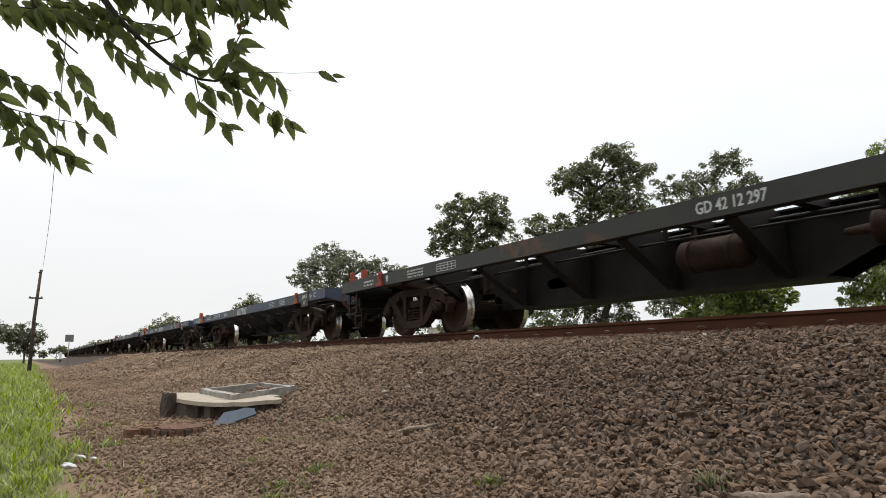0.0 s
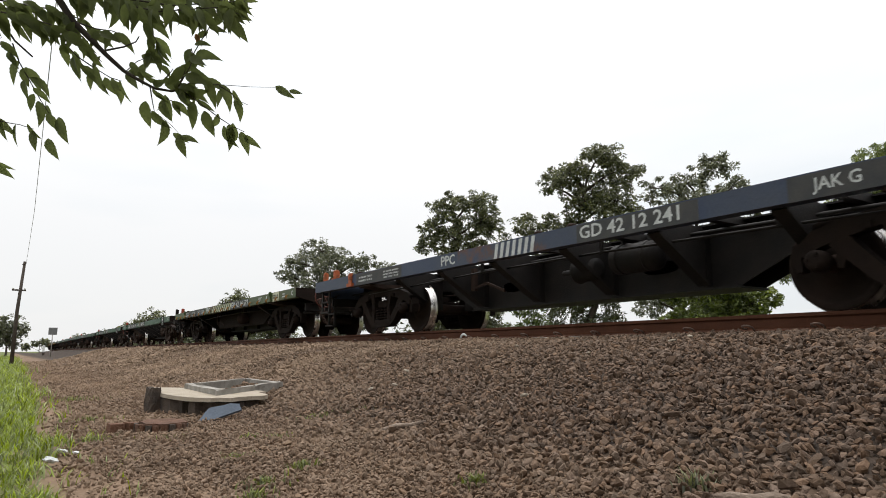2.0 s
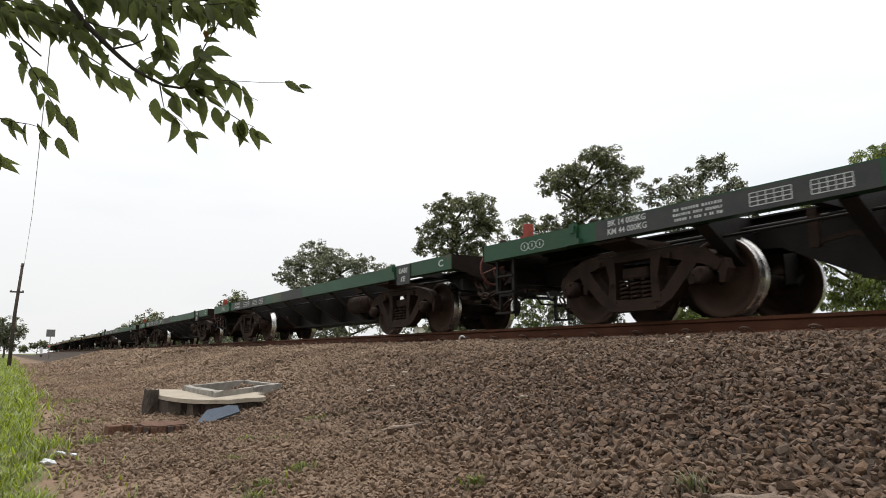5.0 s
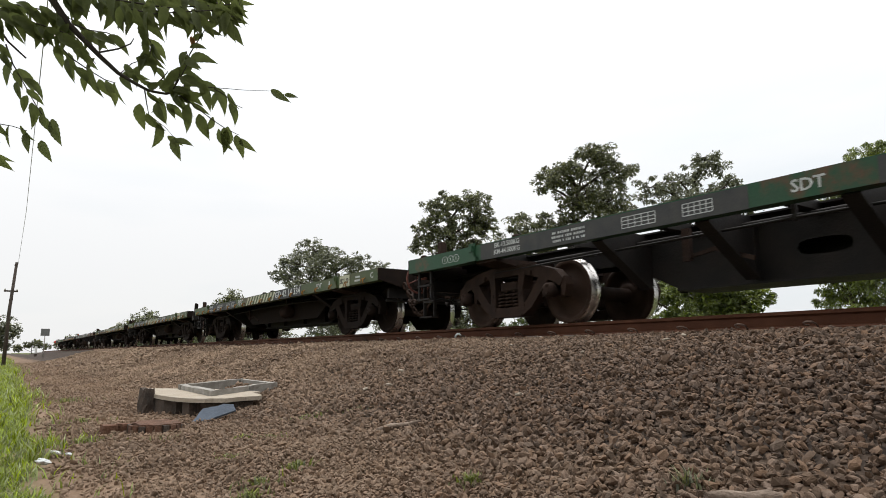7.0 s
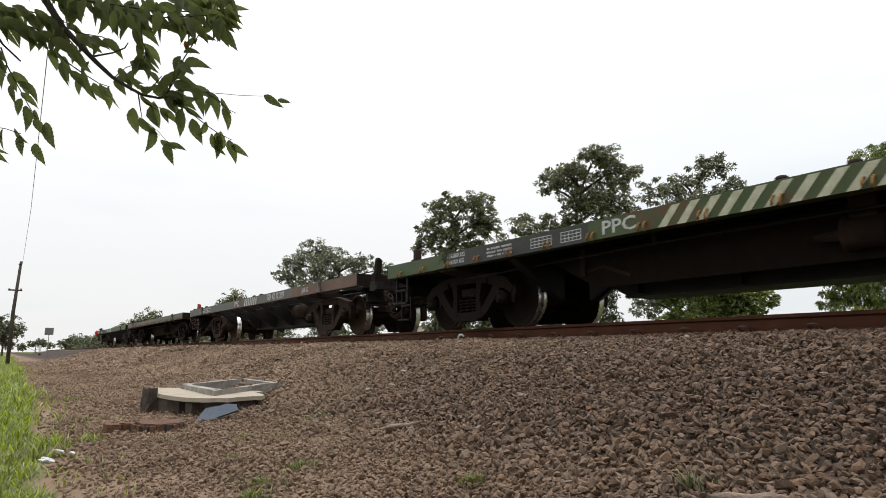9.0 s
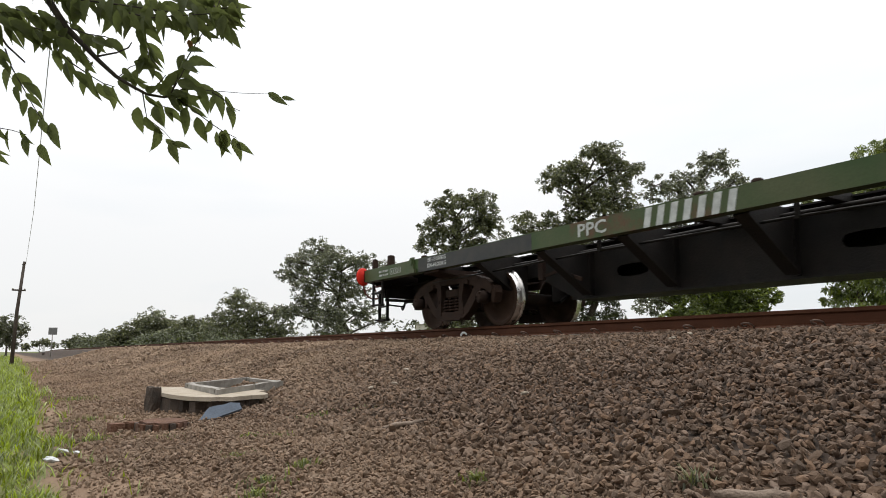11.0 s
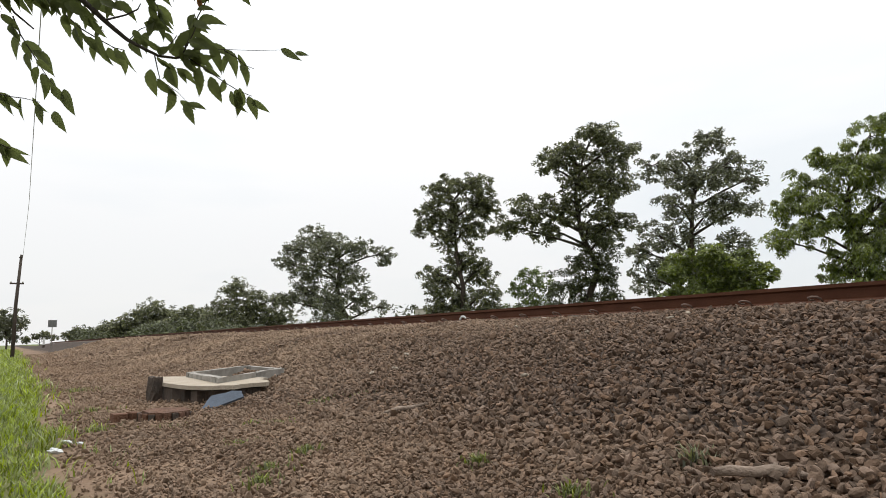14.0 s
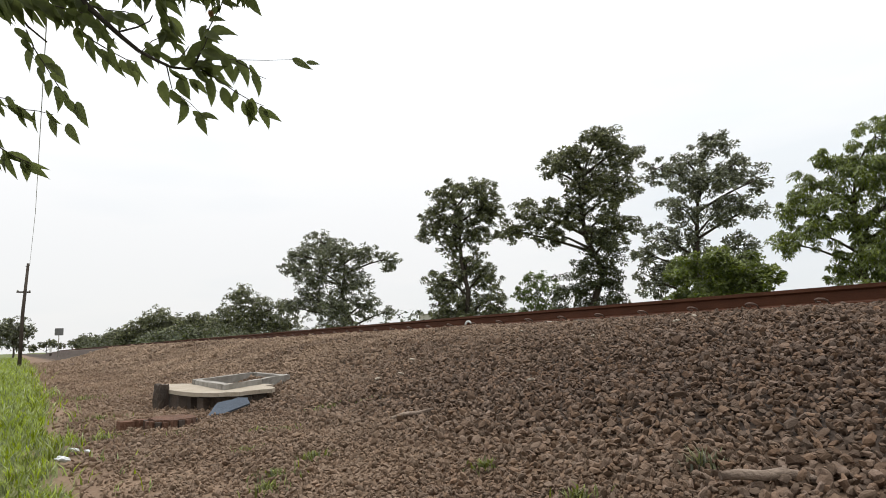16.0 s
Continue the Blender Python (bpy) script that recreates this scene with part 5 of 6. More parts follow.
# ---- grass and weeds ----
def blades(rng, px, py, pz, height, width, lean=0.5):
    n = len(px)
    a = rng.uniform(0, 2 * math.pi, n)
    d = np.stack([np.cos(a), np.sin(a), np.zeros(n)], 1)
    side = np.stack([-np.sin(a), np.cos(a), np.zeros(n)], 1)
    h = (height * rng.uniform(0.5, 1.25, n))[:, None]
    w = width * rng.uniform(0.6, 1.3, n)[:, None]
    bend = (lean * rng.uniform(0.2, 1.4, n))[:, None] * h
    p0 = np.stack([px, py, pz], 1)
    up = np.array([0, 0, 1.0])
    p1 = p0 + up * h * 0.6 + d * bend * 0.35
    p2 = p0 + up * h * 0.95 + d * bend
    v = np.stack([p0 - side * w, p0 + side * w, p1 - side * w * 0.8, p1 + side * w * 0.8, p2], 1).reshape(-1, 3)
    t = np.array([[0, 1, 3], [0, 3, 2], [2, 3, 4]])
    f = (t[None] + (np.arange(n) * 5)[:, None, None]).reshape(-1, 3)
    return v, f


def build_grass():
    rng = np.random.default_rng(8)
    vs, fs, base = [], [], 0
    for x0, x1, y0, y1, per, h, w in ((-1.6, 0.55, 0.9, 6.0, 2600, 0.066, 0.0044), (-1.6, 0.55, 6.0, 14.0, 1300, 0.10, 0.007), (-2.2, 0.7, 14.0, 34.0, 420, 0.15, 0.009), (-4, 1.0, 34.0, 80.0, 90, 0.22, 0.02), (-9.0, -1.6, -6.0, 20.0, 110, 0.13, 0.010), (-1.6, 0.5, -6.0, 0.9, 500, 0.10, 0.006)):
        n = int((x1 - x0) * (y1 - y0) * per)
        px, py = rng.uniform(x0, x1, n), rng.uniform(y0, y1, n)
        nz = np.array([noise.noise(Vector((a * 1.2, b * 0.8, 7))) for a, b in zip(px, py)])
        fine = np.array([noise.noise(Vector((a * 5, b * 5, 1))) for a, b in zip(px, py)])
        edge = 0.21 + np.clip((py - 3) * 0.008, 0, 0.16) + 0.24 * nz + 0.10 * fine
        ok = (px < edge) | (rng.uniform(size=n) < np.clip(0.22 - (px - edge) * 0.6, 0, 1) * (fine > 0.1))
        px, py, fine = px[ok], py[ok], fine[ok]
        pz = np.array([ground_z(a, b) for a, b in zip(px, py)]) - 0.01
        v, f = blades(rng, px, py, pz, h * (0.85 + 1.1 * fine), w, 0.9)
        vs.append(v)
        fs.append(f + base)
        base += len(v)
    me = bulk_mesh("grass", np.concatenate(vs), np.concatenate(fs), L_GRASS)
    tagged(new("grass", me), "bright green uneven verge grass beside the stones", "grass", kind="stuff")


build_grass()


def build_weed(x, y, r, h, seed, material, count=120, label="small green weed tuft growing between the stones"):
    rng = np.random.default_rng(seed)
    d = np.abs(rng.normal(size=count)) * r * 0.6
    a = rng.uniform(0, 2 * math.pi, count)
    px, py = x + d * np.cos(a), y + d * np.sin(a)
    gz = ground_z(x, y)
    v, f = blades(rng, px - x, py - y, np.array([ground_z(p, q) - gz + 0.01 for p, q in zip(px, py)]), h, 0.004, 0.9)
    ob = new("weed", bulk_mesh("weed", v, f, material))
    ob.location = (x, y, gz)
    tagged(ob, label, "weed", "weeds among the stones", "stuff")


for i, (x, y, r, h) in enumerate(((1.03, 3.5, 0.09, 0.05), (1.42, 4.02, 0.10, 0.04), (1.93, 4.55, 0.16, 0.05), (0.90, 4.65, 0.11, 0.05), (1.32, 4.2, 0.06, 0.04), (0.95, 2.8, 0.10, 0.05), (0.84, 2.56, 0.07, 0.06), (2.2, 4.4, 0.10, 0.04),
                                  (1.2, 3.0, 0.05, 0.05), (0.6, 6.3, 0.18, 0.07), (0.7, 9.1, 0.3, 0.08), (0.5, 4.9, 0.12, 0.06), (1.55, 2.1, 0.05, 0.05), (1.5, 1.55, 0.05, 0.05))):
    build_weed(x, y, r * 1.35, h * 0.6, 40 + i, L_WEED, 90)
build_weed(1.905, 1.385, 0.06, 0.065, 77, L_DARK, 60, "dry grey-green weed sprig beside a fallen stick")


# ---- the broken drain box and slabs ----
def ragged(rng, pts, n=4, amount=0.02):
    out = []
    for (x0, y0), (x1, y1) in zip(pts, pts[1:] + pts[:1]):
        for k in range(n):
            t = k / n
            out.append((x0 + (x1 - x0) * t + rng.uniform(-amount, amount), y0 + (y1 - y0) * t + rng.uniform(-amount, amount)))
    return out


def build_drain():
    rng = random.Random(3)
    dr = empty("drain_box", pose(1.60, 6.12, 0.21), label="broken grey concrete drain box on a pale slab", category="drain")
    e1, e2 = Vector((1.05, 1.20)), Vector((0.02, 1.40))

    def spot(s, t):
        p = e1 * s + e2 * t
        return (p.x, p.y)
    k1, k2 = 0.075, 0.075
    for s0, s1, t0, t1 in ((0, 0.52, 0, k2), (0.525, 1, 0, k2), (0, 1, 1 - k2, 1), (0, k1, k2 + 0.002, 1 - k2 - 0.002), (1 - k1, 1, k2 + 0.002, 1 - k2 - 0.002)):
        pts = [spot(s0, t0), spot(s1, t0), spot(s1, t1), spot(s0, t1)]
        bm = prism(bmesh.new(), pts, "z", -0.14, 0.07 + rng.uniform(-0.004, 0.004))
        bmesh.ops.subdivide_edges(bm, edges=bm.edges[:], cuts=3, use_grid_fill=True)
        for v in bm.verts:
            v.co += Vector([rng.uniform(-1, 1) * 0.006 for _ in range(3)])
        part("wall", bm, M_CONC, dr, "chipped concrete wall", at=pose(0, 0, -0.022))
    part("bottom", prism(bmesh.new(), [spot(0.05, 0.05), spot(0.95, 0.05), spot(0.95, 0.95), spot(0.05, 0.95)], "z", -0.13, -0.09), M_DARK, dr, "dirty drain bottom")
    # pale slab under it, with a ragged edge
    bm = prism(bmesh.new(), ragged(rng, [(-0.32, 0.30), (-0.15, -0.48), (0.10, -0.60), (0.40, -0.50), (0.62, 0.2), (0.35, 1.2), (-0.15, 1.5)], 4, 0.045), "z", -0.036, 0.0)
    bmesh.ops.triangulate(bm, faces=[f for f in bm.faces if len(f.verts) > 4])
    tagged(part("slab", bm, M_PALE, None, at=pose(1.55, 6.40, 0.208)), "pale broken concrete slab under the drain box", "slab")
    # recessed masonry; the hollow's shade under the slab is put into its dark colour
    bm = prism(bmesh.new(), ragged(rng, [(-0.26, 0.30), (-0.10, -0.40), (0.10, -0.52), (0.36, -0.42), (0.55, 0.2), (0.3, 1.1), (-0.1, 1.4)], 9, 0.06), "z", -0.20, -0.006)
    bmesh.ops.triangulate(bm, faces=[f for f in bm.faces if len(f.verts) > 4])
    tagged(part("masonry_stub", bm, M_DARK, None, at=pose(1.55, 6.40, 0.167)), "dark crumbling masonry in the hollow under the slab", "masonry")
    bm = box(bmesh.new(), -0.045, 0.045, -0.06, 0.06, -0.1, 0.21)
    bmesh.ops.subdivide_edges(bm, edges=bm.edges[:], cuts=3, use_grid_fill=True)
    for v in bm.verts:
        v.co += Vector([rng.uniform(-1, 1) * 0.010 for _ in range(3)])
    tagged(part("charred_post", bm, M_DARK, None, at=pose(1.18, 6.85, 0.05, 0, 3, 20)), "short charred dark masonry post beside the slab", "post")
    # round brick slab, in front
    br = empty("brick_slab", pose(0.965, 5.14, 0.045, 1, 1, -20) @ Matrix.Diagonal((0.70, 0.80, 0.95, 1)), label="crumbled red brick slab lying on the earth", category="brick slab")
    bm = bmesh.new()
    prism(bm, ragged(rng, [(0.24, -0.06), (0.22, 0.12), (0.05, 0.22), (-0.14, 0.18), (-0.24, 0.02), (-0.12, -0.17), (0.08, -0.20)], 4, 0.018), "z", -0.05, 0.062)
    bmesh.ops.triangulate(bm, faces=bm.faces[:])
    part("top_course", bm, M_BRICKMAT, br)
    for k in range(13):
        a = math.pi * (0.80 + 0.098 * k)
        bm = box(bmesh.new(), -0.028, 0.028, -0.016, 0.016, -0.06, 0.052)
        part("brick", soften(bm, 0.005), M_BRICKMAT if k % 3 else M_DARK, br, at=pose(0.245 * math.cos(a), 0.205 * math.sin(a), rng.uniform(-0.006, 0.004), 0, 0, math.degrees(a) + rng.uniform(-8, 8) + 90))
    for k, (x, y, w, l) in enumerate(((0.68, 5.28, 0.10, 0.07), (0.78, 5.30, 0.08, 0.07))):
        bm = box(bmesh.new(), -w / 2, w / 2, -l / 2, l / 2, 0, 0.075)
        b = part("loose_brick", soften(bm, 0.008), M_BRICKMAT, None, at=pose(x, y, ground_z(x, y), 3, 2, 15 + 20 * k))
        tagged(b, "weathered loose brick lying beside the brick slab", "brick", "loose bricks")
    # blue-grey sheet leaning on the slab
    bm = bmesh.new()
    prism(bm, ragged(rng, [(-0.15, 0.0), (-0.02, 0.02), (0.16, 0.13), (0.14, 0.19), (0.06, 0.20), (-0.09, 0.15)], 3, 0.006), "y", -0.009, 0.009)
    s = part("sheet", bm, M_BLUESLATE, None, at=pose(1.42, 5.36, 0.055, -52, 0, -25))
    tagged(s, "blue-grey broken sheet leaning on the slab", "sheet")
    # paler rubble between
    for k in range(16):
        x, y = rng.uniform(0.55, 1.5), rng.uniform(4.7, 5.7)
        bm = bmesh.new()
        bmesh.ops.create_icosphere(bm, subdivisions=1, radius=1)
        for v in bm.verts:
            v.co = Vector((v.co.x * rng.uniform(0.8, 1.1), v.co.y * rng.uniform(0.5, 0.8), v.co.z * rng.uniform(0.3, 0.5)))
        r = part("rubble", bm, M_PALE if k % 3 else M_BRICKMAT, None, at=pose(x, y, ground_z(x, y) + 0.01, rng.uniform(-20, 20), rng.uniform(-20, 20), rng.uniform(0, 360)) @ Matrix.Diagonal((rng.uniform(0.03, 0.06),) * 3 + (1,)))
        tagged(r, "pale lump of broken masonry on the earth", "rubble", "rubble round the slab")


build_drain()


def build_litter():
    rng = random.Random(9)
    bm = bmesh.new()
    tube(bm, [(-0.19, 0.0, 0.02), (-0.12, 0.01, 0.030), (-0.04, -0.005, 0.030), (0.03, 0.005, 0.042), (0.09, -0.01, 0.035), (0.19, -0.04, 0.012)], [0.020, 0.026, 0.025, 0.029, 0.024, 0.012], 10)
    tube(bm, [(0.03, 0.0, 0.05), (0.045, 0.012, 0.075)], [0.013, 0.008], 7)
    st = part("stick", bm, M_DEADWOOD, None, at=pose(1.862, 1.115, ground_z(1.862, 1.115) + 0.026, 0, 4, -33) @ Matrix.Diagonal((0.82, 0.62, 0.60, 1)))
    tagged(st, "bleached crooked piece of dead branch on the stones", "stick")
    bm = bmesh.new()
    tube(bm, [(-0.13, 0, 0.0), (-0.05, 0.01, 0.014), (0.03, 0, 0.012), (0.13, 0.02, 0.022)], [0.010, 0.014, 0.013, 0.008], 8)
    st = part("stick", bm, M_DEADWOOD, None, at=pose(1.94, 3.32, ground_z(1.94, 3.32) + 0.03, 0, -4, -20))
    tagged(st, "short pale stick lying among the stones", "stick")
    for x, y, s in ((0.30, 4.36, 0.10), (0.23, 4.05, 0.12), (0.36, 4.25, 0.06)):
        bm = bmesh.new()
        bmesh.ops.create_icosphere(bm, subdivisions=3, radius=1.0)
        for v in bm.verts:
            k = 1 + 0.55 * noise.noise(v.co * 1.6 + Vector((x * 9, y, 0))) + 0.30 * noise.noise(v.co * 4.5)
            v.co = Vector((v.co.x * k, v.co.y * k, v.co.z * k * 0.45))
        o = part("plastic_bag", bm, M_PLASTIC, None, at=pose(x, y, ground_z(x, y) + 0.035, 8, 12, 40 * s * 10) @ Matrix.Diagonal((s * 0.30, s * 0.24, s * 0.26, 1)))
        tagged(o, "crumpled white plastic scrap in the grass edge", "litter", "plastic scraps")
    # small white object on the shoulder by the rail
    bm = bmesh.new()
    tube(bm, [(-0.05, 0, 0.0), (-0.04, 0, 0.04), (-0.01, 0, 0.07), (0.03, 0, 0.07), (0.06, 0, 0.045), (0.065, 0, 0.03)], [0.020, 0.020, 0.022, 0.022, 0.018, 0.012], 9)
    o = part("plastic_elbow", bm, M_PLASTIC, None, at=pose(5.36, 7.55, 0.80, 0, 0, -55) @ Matrix.Diagonal((0.72, 0.72, 0.72, 1)))
    tagged(o, "white plastic elbow lying on the stones by the rail", "litter")
    # a thin pale stone here and there
    for k in range(9):
        x, y = rng.uniform(1.2, 4.6), rng.uniform(2.5, 9)
        bm = bmesh.new()
        bmesh.ops.create_icosphere(bm, subdivisions=1, radius=1)
        for v in bm.verts:
            v.co = Vector((v.co.x * 1.2, v.co.y * rng.uniform(0.5, 0.7), v.co.z * 0.4))
        o = part("pale_stone", bm, M_PALE, None, at=pose(x, y, ground_z(x, y) + 0.045, 15, 10, k * 50) @ Matrix.Diagonal((0.03, 0.03, 0.03, 1)))
        tagged(o, "small pale stone among the brown ballast", "stone", "pale stones")


build_litter()


# ---- pole, wire, sign, marker ----
def build_lineside():
    p = empty("utility_pole", pose(0.10, 31.0, 0.0), label="dark weathered utility pole with a short cross arm", category="pole")
    part("shaft", tube(bmesh.new(), [(0, 0, -0.3), (0.01, 0, 2.2), (0.10, 0, 4.22)], [0.075, 0.065, 0.05], 10), M_WOOD, p)
    part("cross_arm", soften(box(bmesh.new(), -0.24, 0.24, -0.03, 0.03, 3.02, 3.08), 0.006), M_WOOD, p)
    for x in (-0.2, 0.2):
        part("insulator", lathe(bmesh.new(), [(0, 0.015), (0.0, 0.03), (0.05, 0.03), (0.07, 0.012)], 8), M_PVC, p, at=pose(x, 0, 3.08, 0, -90, 0))
    part("bracket", tube(bmesh.new(), [(0.02, 0, 4.1), (0.15, -0.1, 4.12)], 0.015, 6), M_WOOD, p)
    w = part("wire", tube(bmesh.new(), [(0.25, 30.9, 4.12), (0.20, 18, 3.95), (0.09, 8, 3.98), (0.0, 0, 4.10), (-0.15, -14, 4.4)], 0.0055, 5), M_WIRE, None)
    tagged(w, "thin grey wire running from the utility pole", "wire")
    s = empty("line_sign", pose(2.72, 60.0, ground_z(2.72, 60)), label="small grey square sign on a thin post", category="sign")
    part("post", tube(bmesh.new(), [(0, 0, -0.2), (0, 0, 2.2)], 0.035, 8), M_CONC, s)
    part("plate", soften(box(bmesh.new(), -0.30, 0.30, -0.05, -0.03, 1.72, 2.28), 0.01), M_SIGN, s)
    m = empty("marker_post", pose(2.95, 80.0, ground_z(2.95, 80)), label="white marker post with a black foot", category="marker post")
    part("shaft", soften(box(bmesh.new(), -0.10, 0.10, -0.10, 0.10, 0.30, 1.05), 0.02), M_PVC, m)
    part("foot", soften(box(bmesh.new(), -0.11, 0.11, -0.11, 0.11, -0.1, 0.298), 0.02), M_DARK, m, "black foot")
    h = empty("house", pose(46.3, 71.0, -0.3, 0, 0, 25), label="distant pale rendered house behind the trees", category="house")
    bm = box(bmesh.new(), -1.4, 1.4, -2.5, 2.5, 0, 4.2)
    part("wall", bm, M_RENDERED, h)
    bm = bmesh.new()
    box(bm, -1.5, 1.5, -2.6, 2.6, 4.2, 4.35)
    part("roof", bm, M_CONC, h)


build_lineside()


# ---- the leafy branch over the camera ----
SWAY = [(0.0, 0.083, 0.041, -2.0), (0.5, 0.116, 0.046, -4.0), (1.0, 0.016, 0.005, -1.2), (1.5, -0.024, -0.007, -1.5), (2.0, -0.006, -0.006, -0.5), (2.5, 0.042, 0.003, -2.5), (3.0, 0.074, 0.011, -2.0), (3.5, 0.040, 0.006, -2.6), (4.0, 0.014, 0.002, -0.8),
        (4.6, -0.010, -0.004, -0.5), (5.2, 0.035, 0.012, -2.0), (5.9, 0.030, 0.012, -2.2), (6.5, 0.013, 0.006, -2.4), (7.0, -0.001, -0.014, 0.0), (7.5, -0.008, -0.016, 0.0), (8.0, -0.033, -0.029, 0.0), (8.5, -0.017, -0.022, -0.3), (9.0, -0.029, -0.026, 0.4),
        (9.8, 0.005, -0.012, -0.6), (10.7, -0.010, -0.020, 0.0), (11.5, -0.035, -0.028, -0.4), (12.0, -0.017, -0.018, -0.6), (12.5, 0.0, 0.0, 0.0), (13.0, 0.008, 0.015, -1.0), (13.5, 0.020, 0.028, -2.5), (14.0, 0.031, 0.050, -1.5), (14.5, 0.034, 0.052, -2.6),
        (15.0, 0.043, 0.048, -2.2), (15.5, 0.027, 0.028, -2.6), (16.0, 0.051, 0.043, -1.7)]
SWING = [(0.0, -1.007, 0.228), (0.5, -1.012, 0.207), (1.0, -1.142, 0.185), (1.5, -1.194, 0.193), (2.0, -1.183, 0.189), (2.5, -1.127, 0.182), (3.0, -1.114, 0.195), (3.5, -1.120, 0.194), (4.0, -1.165, 0.210), (5.2, -1.163, 0.206), (6.5, -1.165, 0.207), (7.0, -1.162, 0.211), (8.0, -1.186, 0.225), (9.0, -1.191, 0.231), (10.2, -1.187, 0.228), (11.5, -1.199, 0.225), (12.5, -1.162, 0.210), (13.0, -1.167, 0.231), (13.6, -1.138, 0.239), (14.0, -1.123, 0.208), (15.0, -1.113, 0.214), (16.0, -1.086, 0.193)]
HANG = pose(0, 0, EYE, 8.42, 0.6, -33.6)


def leaf_mesh(rng, k):
    """A pointed leaf along +y, folded at the midrib, drooping at the tip, with a toothed outline."""
    ln, wd = 1.0, rng.uniform(0.165, 0.215)
    vs, fs = [], []
    n = 14
    for i in range(n + 1):
        t = i / n
        # egg-shaped blade with a drawn-out tip and fine teeth
        w = wd * math.sin(math.pi * min(1.0, t * 1.04) ** 0.72) ** 0.95 * (1 + 0.05 * (-1) ** i)
        w = max(w, 0.022 * (1 - t)) + 0.002
        z = -(0.16 + 0.13 * k) * t * t
        x = (0.07 + 0.03 * k) * math.sin(2.6 * t + k)
        for s in (-1, 0, 1):
            vs.append((x + s * w, t * ln, z + abs(s) * w * 0.30))
    for i in range(n):
        for s in (0, 1):
            a = i * 3 + s
            fs.append((a, a + 1, a + 4, a + 3))
    return bulk_mesh("leaf", np.array(vs), np.array(fs), L_NEAR, True)


def grow(br, twigs, rng, kinds, loc):
    """Hangs twigs and their leaves on a branch."""
    lens_side = Vector((0, -1, 0))
    for thick, gap, size, droop, pts in twigs:
        off = rng.uniform(-0.05, 0.05) if gap and gap < 20 else 0.0
        path = [loc(x, y, off - max(0, -y - 70) * 0.0022) for x, y in pts]
        n = len(path)
        part("branch" if thick > 0.005 else "twig", tube(bmesh.new(), path, [thick * (1 - 0.55 * i / (n - 1)) if thick < 0.009 else thick * (1 - i / (n - 1)) ** 1.6 + 0.003 for i in range(n)], 8), M_TWIG, br)
        if not gap:
            continue
        run = 0.0
        side = 1
        for a, b in zip(path, path[1:]):
            seg = (b - a).length
            while run < seg:
                p = a.lerp(b, run / seg) + Vector((rng.uniform(-6, 6) * K, rng.uniform(-0.03, 0.03) if gap < 20 else rng.uniform(-0.01, 0.01), rng.uniform(-6, 6) * K))
                d = Vector((side * rng.uniform(0.05, 0.75), rng.uniform(-0.45, 0.45), -droop * rng.uniform(0.5, 1.2))) + (b - a).normalized() * rng.uniform(0.0, 0.6)
                d.normalize()
                nrm = lens_side + Vector((rng.uniform(-0.9, 0.9), 0, rng.uniform(-0.7, 0.7)))
                x = d.cross(nrm).normalized()
                z = x.cross(d)
                s = size * rng.uniform(0.68, 1.15)
                m = Matrix(((x.x, d.x, z.x, p.x), (x.y, d.y, z.y, p.y), (x.z, d.z, z.z, p.z), (0, 0, 0, 1))) @ Matrix.Diagonal((s, s, s, 1))
                part("leaf", kinds[rng.randrange(4)], None, br, at=m)
                run += gap * K * rng.uniform(0.45, 0.95)
                side = -side
            run -= seg


K = 0.00149


def build_sprig():
    """The lower sprig of the same tree, which swings on its own."""
    rng = random.Random(5)
    br = empty("tree_branch", HANG @ pose(-1.0, 1.7, 0.2), label="drooping leafy sprig of the overhanging tree", category="branch")
    kinds = [leaf_mesh(rng, k) for k in range(4)]
    grow(br, [
        (0.0030, 11, 0.060, 1.0, [(-120, 80), (-70, 125), (-20, 172), (20, 205), (55, 238), (85, 258), (116, 272)]),
        (0.0020, 13, 0.058, 0.9, [(-90, 95), (-60, 102), (0, 122), (45, 145), (75, 158), (112, 166)]),
        (0.0018, 14, 0.056, 1.0, [(-60, 130), (-30, 200), (0, 232), (30, 252)]),
    ], rng, kinds, lambda x, y, d=0.0: Vector(((x - 131) * K, d, (305 - y) * K)))
    return br


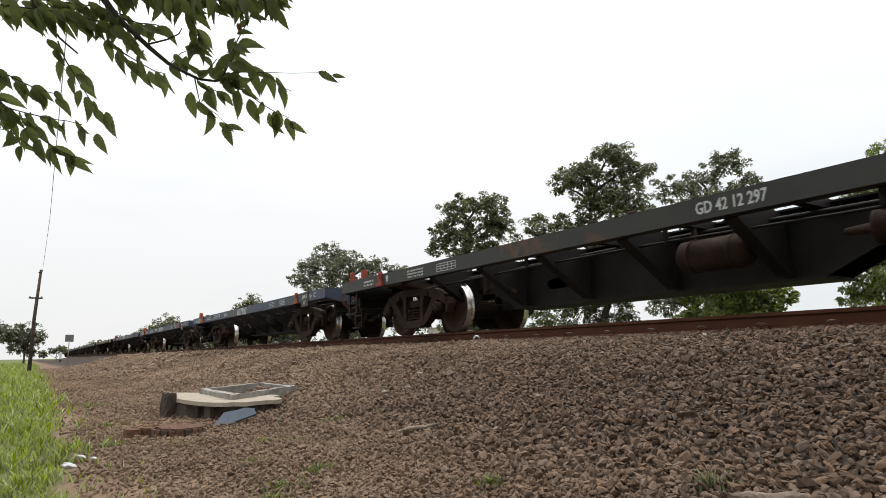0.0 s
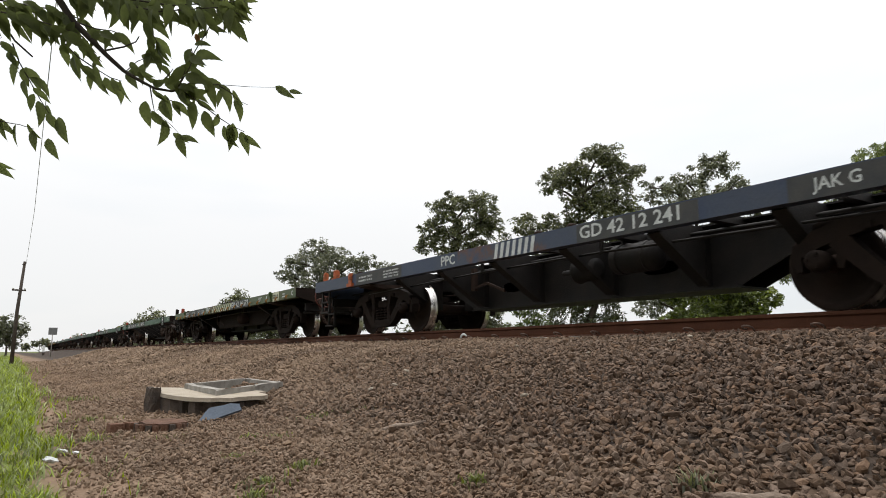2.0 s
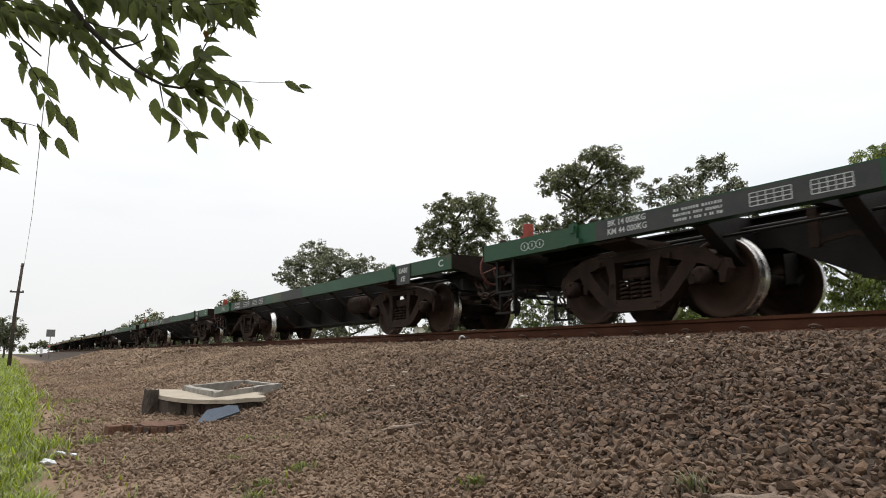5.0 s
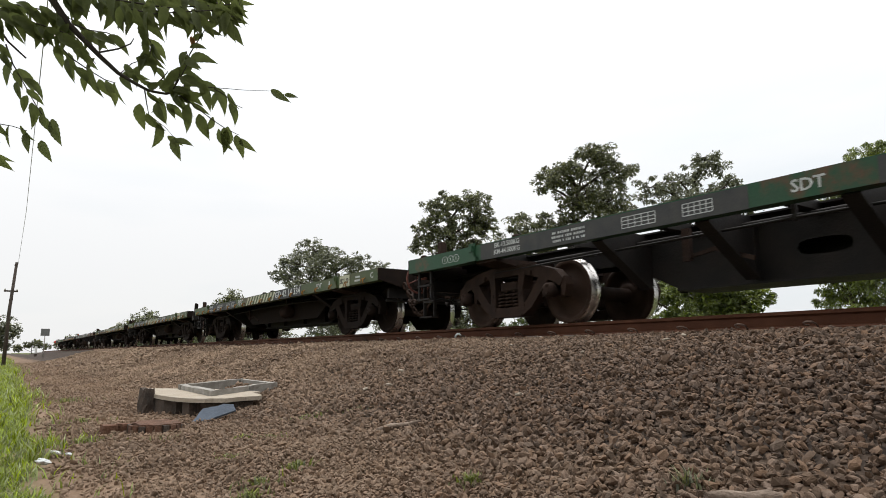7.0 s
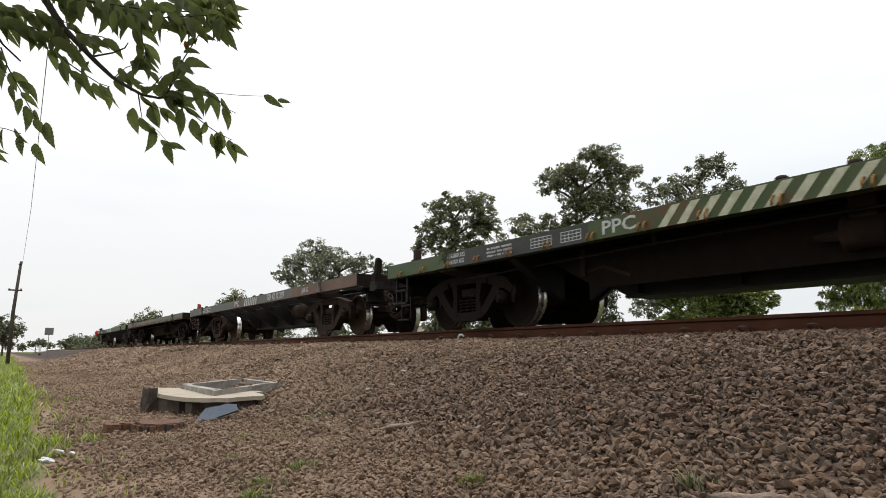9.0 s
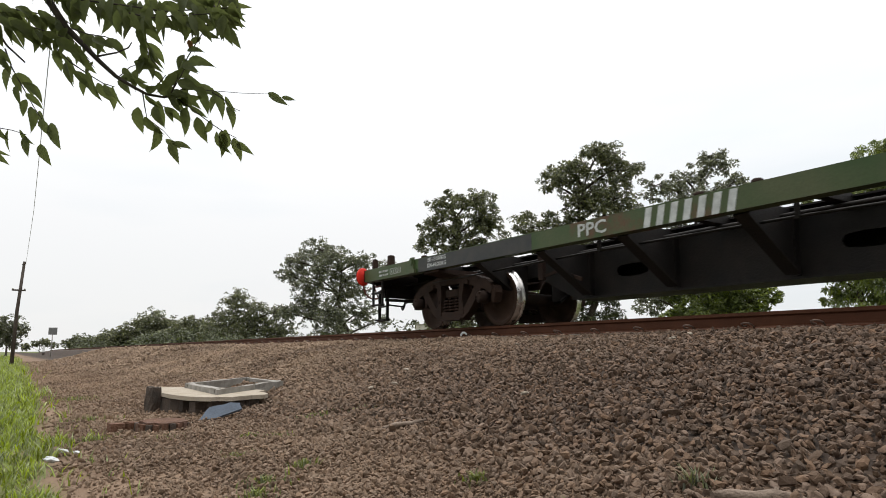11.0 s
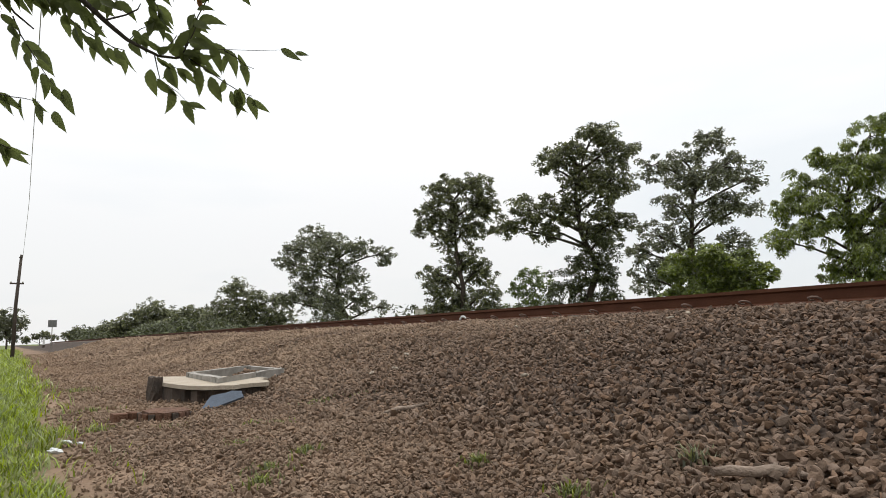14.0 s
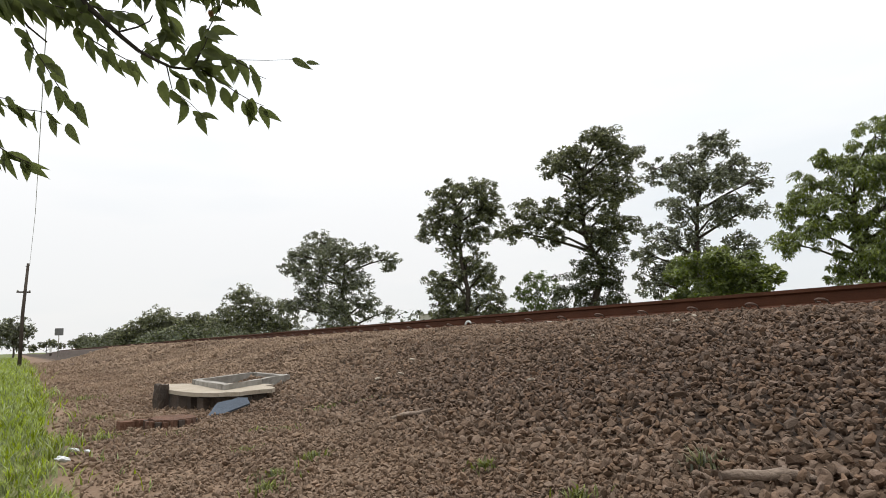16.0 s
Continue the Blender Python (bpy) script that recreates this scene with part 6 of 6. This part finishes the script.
def build_branch():
    rng = random.Random(21)
    br = empty("tree_branch", HANG @ pose(-0.675, 1.7, 0.454), label="leafy green tree branch hanging overhead", category="branch")
    kinds = [leaf_mesh(rng, k) for k in range(4)]
    dry = leaf_mesh(rng, 1)
    dry.materials[0] = L_BROWN

    def loc(x, y, d=0.0):
        return Vector(((x - 331) * K, d, (136 - y) * K))

    # (thickness, leaf spacing, leaf length, droop, points along the twig in the plane of the branch)
    twigs = [
        (0.012, 0, 0.0, 0, [(-420, -1150), (-260, -700), (-60, -290), (60, -70), (95, -20), (125, 25), (155, 55), (185, 85), (215, 112), (245, 130), (270, 143), (300, 148), (318, 143)]),
        (0.0022, 60, 0.070, 0.6, [(318, 143), (332, 133), (385, 136)]),
        (0.0009, 0, 0.0, 0, [(385, 136), (440, 140), (495, 141)]),
        (0.0028, 0, 0.0, 0, [(180, 76), (215, 69), (236, 60), (242, 50)]),
        (0.0016, 26, 0.065, 1.0, [(318, 146), (345, 165), (385, 195), (405, 208), (430, 220)]),
        (0.0020, 30, 0.068, 1.0, [(262, 140), (266, 165), (270, 185)]),
        (0.0010, 30, 0.060, 1.0, [(270, 185), (300, 208), (318, 228)]),
        (0.0022, 20, 0.060, 0.5, [(270, 143), (292, 122), (303, 108)]),
        (0.0014, 16, 0.060, 0.8, [(215, 110), (235, 92), (258, 84), (275, 95)]),
        (0.0014, 14, 0.058, 0.8, [(318, 143), (340, 128), (365, 122)]),
        (0.0014, 13, 0.060, 1.0, [(262, 142), (285, 158), (305, 165)]),
        (0.0020, 22, 0.066, 0.6, [(312, 140), (325, 110), (342, 75), (360, 45), (385, 5), (400, -30)]),
        (0.0014, 22, 0.066, 0.9, [(385, 138), (405, 150), (420, 165), (436, 172)]),
        (0.0045, 0, 0.0, 0, [(-60, -70), (-20, 0), (2, 32), (20, 58), (52, 87)]),
        (0.0020, 16, 0.062, 1.1, [(14, 62), (26, 95), (46, 130), (66, 165), (84, 192)]),
        (0.0016, 20, 0.054, 0.9, [(-90, 176), (-40, 192), (5, 204), (30, 208), (56, 216)]),
        (0.0020, 15, 0.060, 1.2, [(95, 55), (120, 80), (150, 100), (180, 118), (200, 124)]),
        (0.0020, 15, 0.060, 0.9, [(125, 22), (160, 34), (190, 38), (206, 44)]),
        (0.0030, 9, 0.068, 0.9, [(60, -70), (140, -25), (230, -14), (300, -4), (370, -8), (430, -12)]),
        (0.0030, 10, 0.068, 0.9, [(95, -60), (190, -40), (290, -35), (420, -40)]),
        (0.0022, 11, 0.062, 1.0, [(240, 8), (290, 18), (340, 14), (400, 10), (428, 22)]),
        (0.0022, 13, 0.060, 1.0, [(392, -10), (410, 15), (422, 38)]),
        (0.0026, 8, 0.064, 0.9, [(-70, 5), (-10, 15), (50, 25), (100, 40), (150, 56)]),
        (0.0026, 8, 0.066, 0.9, [(-90, -30), (-10, -20), (80, -4), (130, 14)]),
        (0.0018, 12, 0.064, 1.0, [(240, -10), (252, 25), (268, 55), (266, 85)]),
        (0.0018, 13, 0.060, 0.9, [(318, 143), (336, 112), (345, 92), (340, 76)]),
        (0.0016, 15, 0.060, 1.0, [(120, 30), (150, 70), (168, 92)]),
    ]
    grow(br, twigs, rng, kinds, loc)
    lens_side = Vector((0, -1, 0))
    for (x, y), (dx, dz), s, me in (((485, 139), (0.9, -0.45), 0.062, kinds[0]), ((510, 145), (0.9, -0.2), 0.035, kinds[1]), ((345, 45), (0.3, -0.9), 0.035, dry), ((350, 48), (-0.2, -0.8), 0.030, dry), ((430, 220), (0.05, -1), 0.060, kinds[2]), ((405, 207), (-0.25, -1), 0.066, kinds[3]), ((318, 226), (0.2, -1), 0.060, kinds[1]), ((318, 226), (0.9, -0.4), 0.045, kinds[2]), ((85, 232), (0.35, -1), 0.060, kinds[1]), ((100, 195), (0.45, -1), 0.075, kinds[0])):
        d = Vector((dx, -0.1, dz)).normalized()
        xx = d.cross(lens_side + Vector((0.2, 0, 0.3))).normalized()
        z = xx.cross(d)
        p = loc(x, y)
        part("leaf", me, None, br, "dry orange leaf" if me == dry else "", at=Matrix(((xx.x, d.x, z.x, p.x), (xx.y, d.y, z.y, p.y), (xx.z, d.z, z.z, p.z), (0, 0, 0, 1))) @ Matrix.Diagonal((s, s, s, 1)))
    return br


BRANCH = build_branch()
SPRIG = build_sprig()

# ---- motion ----
def motions():
    # the branch sways in the wind
    walk(BRANCH, [(t, HANG @ pose(-0.675 + dx, 1.7, 0.454 + dz, 0, turn, 0)) for t, dx, dz, turn in SWAY])
    walk(SPRIG, [(t, HANG @ pose(dx, 1.7, dz)) for t, dx, dz in SWING])
    step = 0.5
    for w, mid, sets in WAGONS:
        rows = []
        for k in range(int(16 / step) + 1):
            t = k * step
            y = mid - SPEED * t
            rows.append((t, pose(track_x(y), y, RAIL, 0, 0, track_turn(y))))
        walk(w, rows)
        # the wheels turn while the wagon is close enough to see them
        t0, t1 = max(0.0, (mid - 30) / SPEED), min(16.0, (mid + 7) / SPEED)
        if t1 <= 0:
            continue
        f0, f1 = int(t0 * FPS), int(t1 * FPS)
        for s in sets:
            p = s.matrix_basis.translation.copy()
            rows = [(0.0, pose(*p))] if f0 > 0 else []
            for i, f in enumerate(range(f0, f1 + 1)):
                rows.append((f / FPS, pose(*p, 88.0 * i)))
            if f1 < 16 * FPS:
                rows.append((16.0, pose(*p, 88.0 * (f1 - f0))))
            walk(s, rows)


motions()
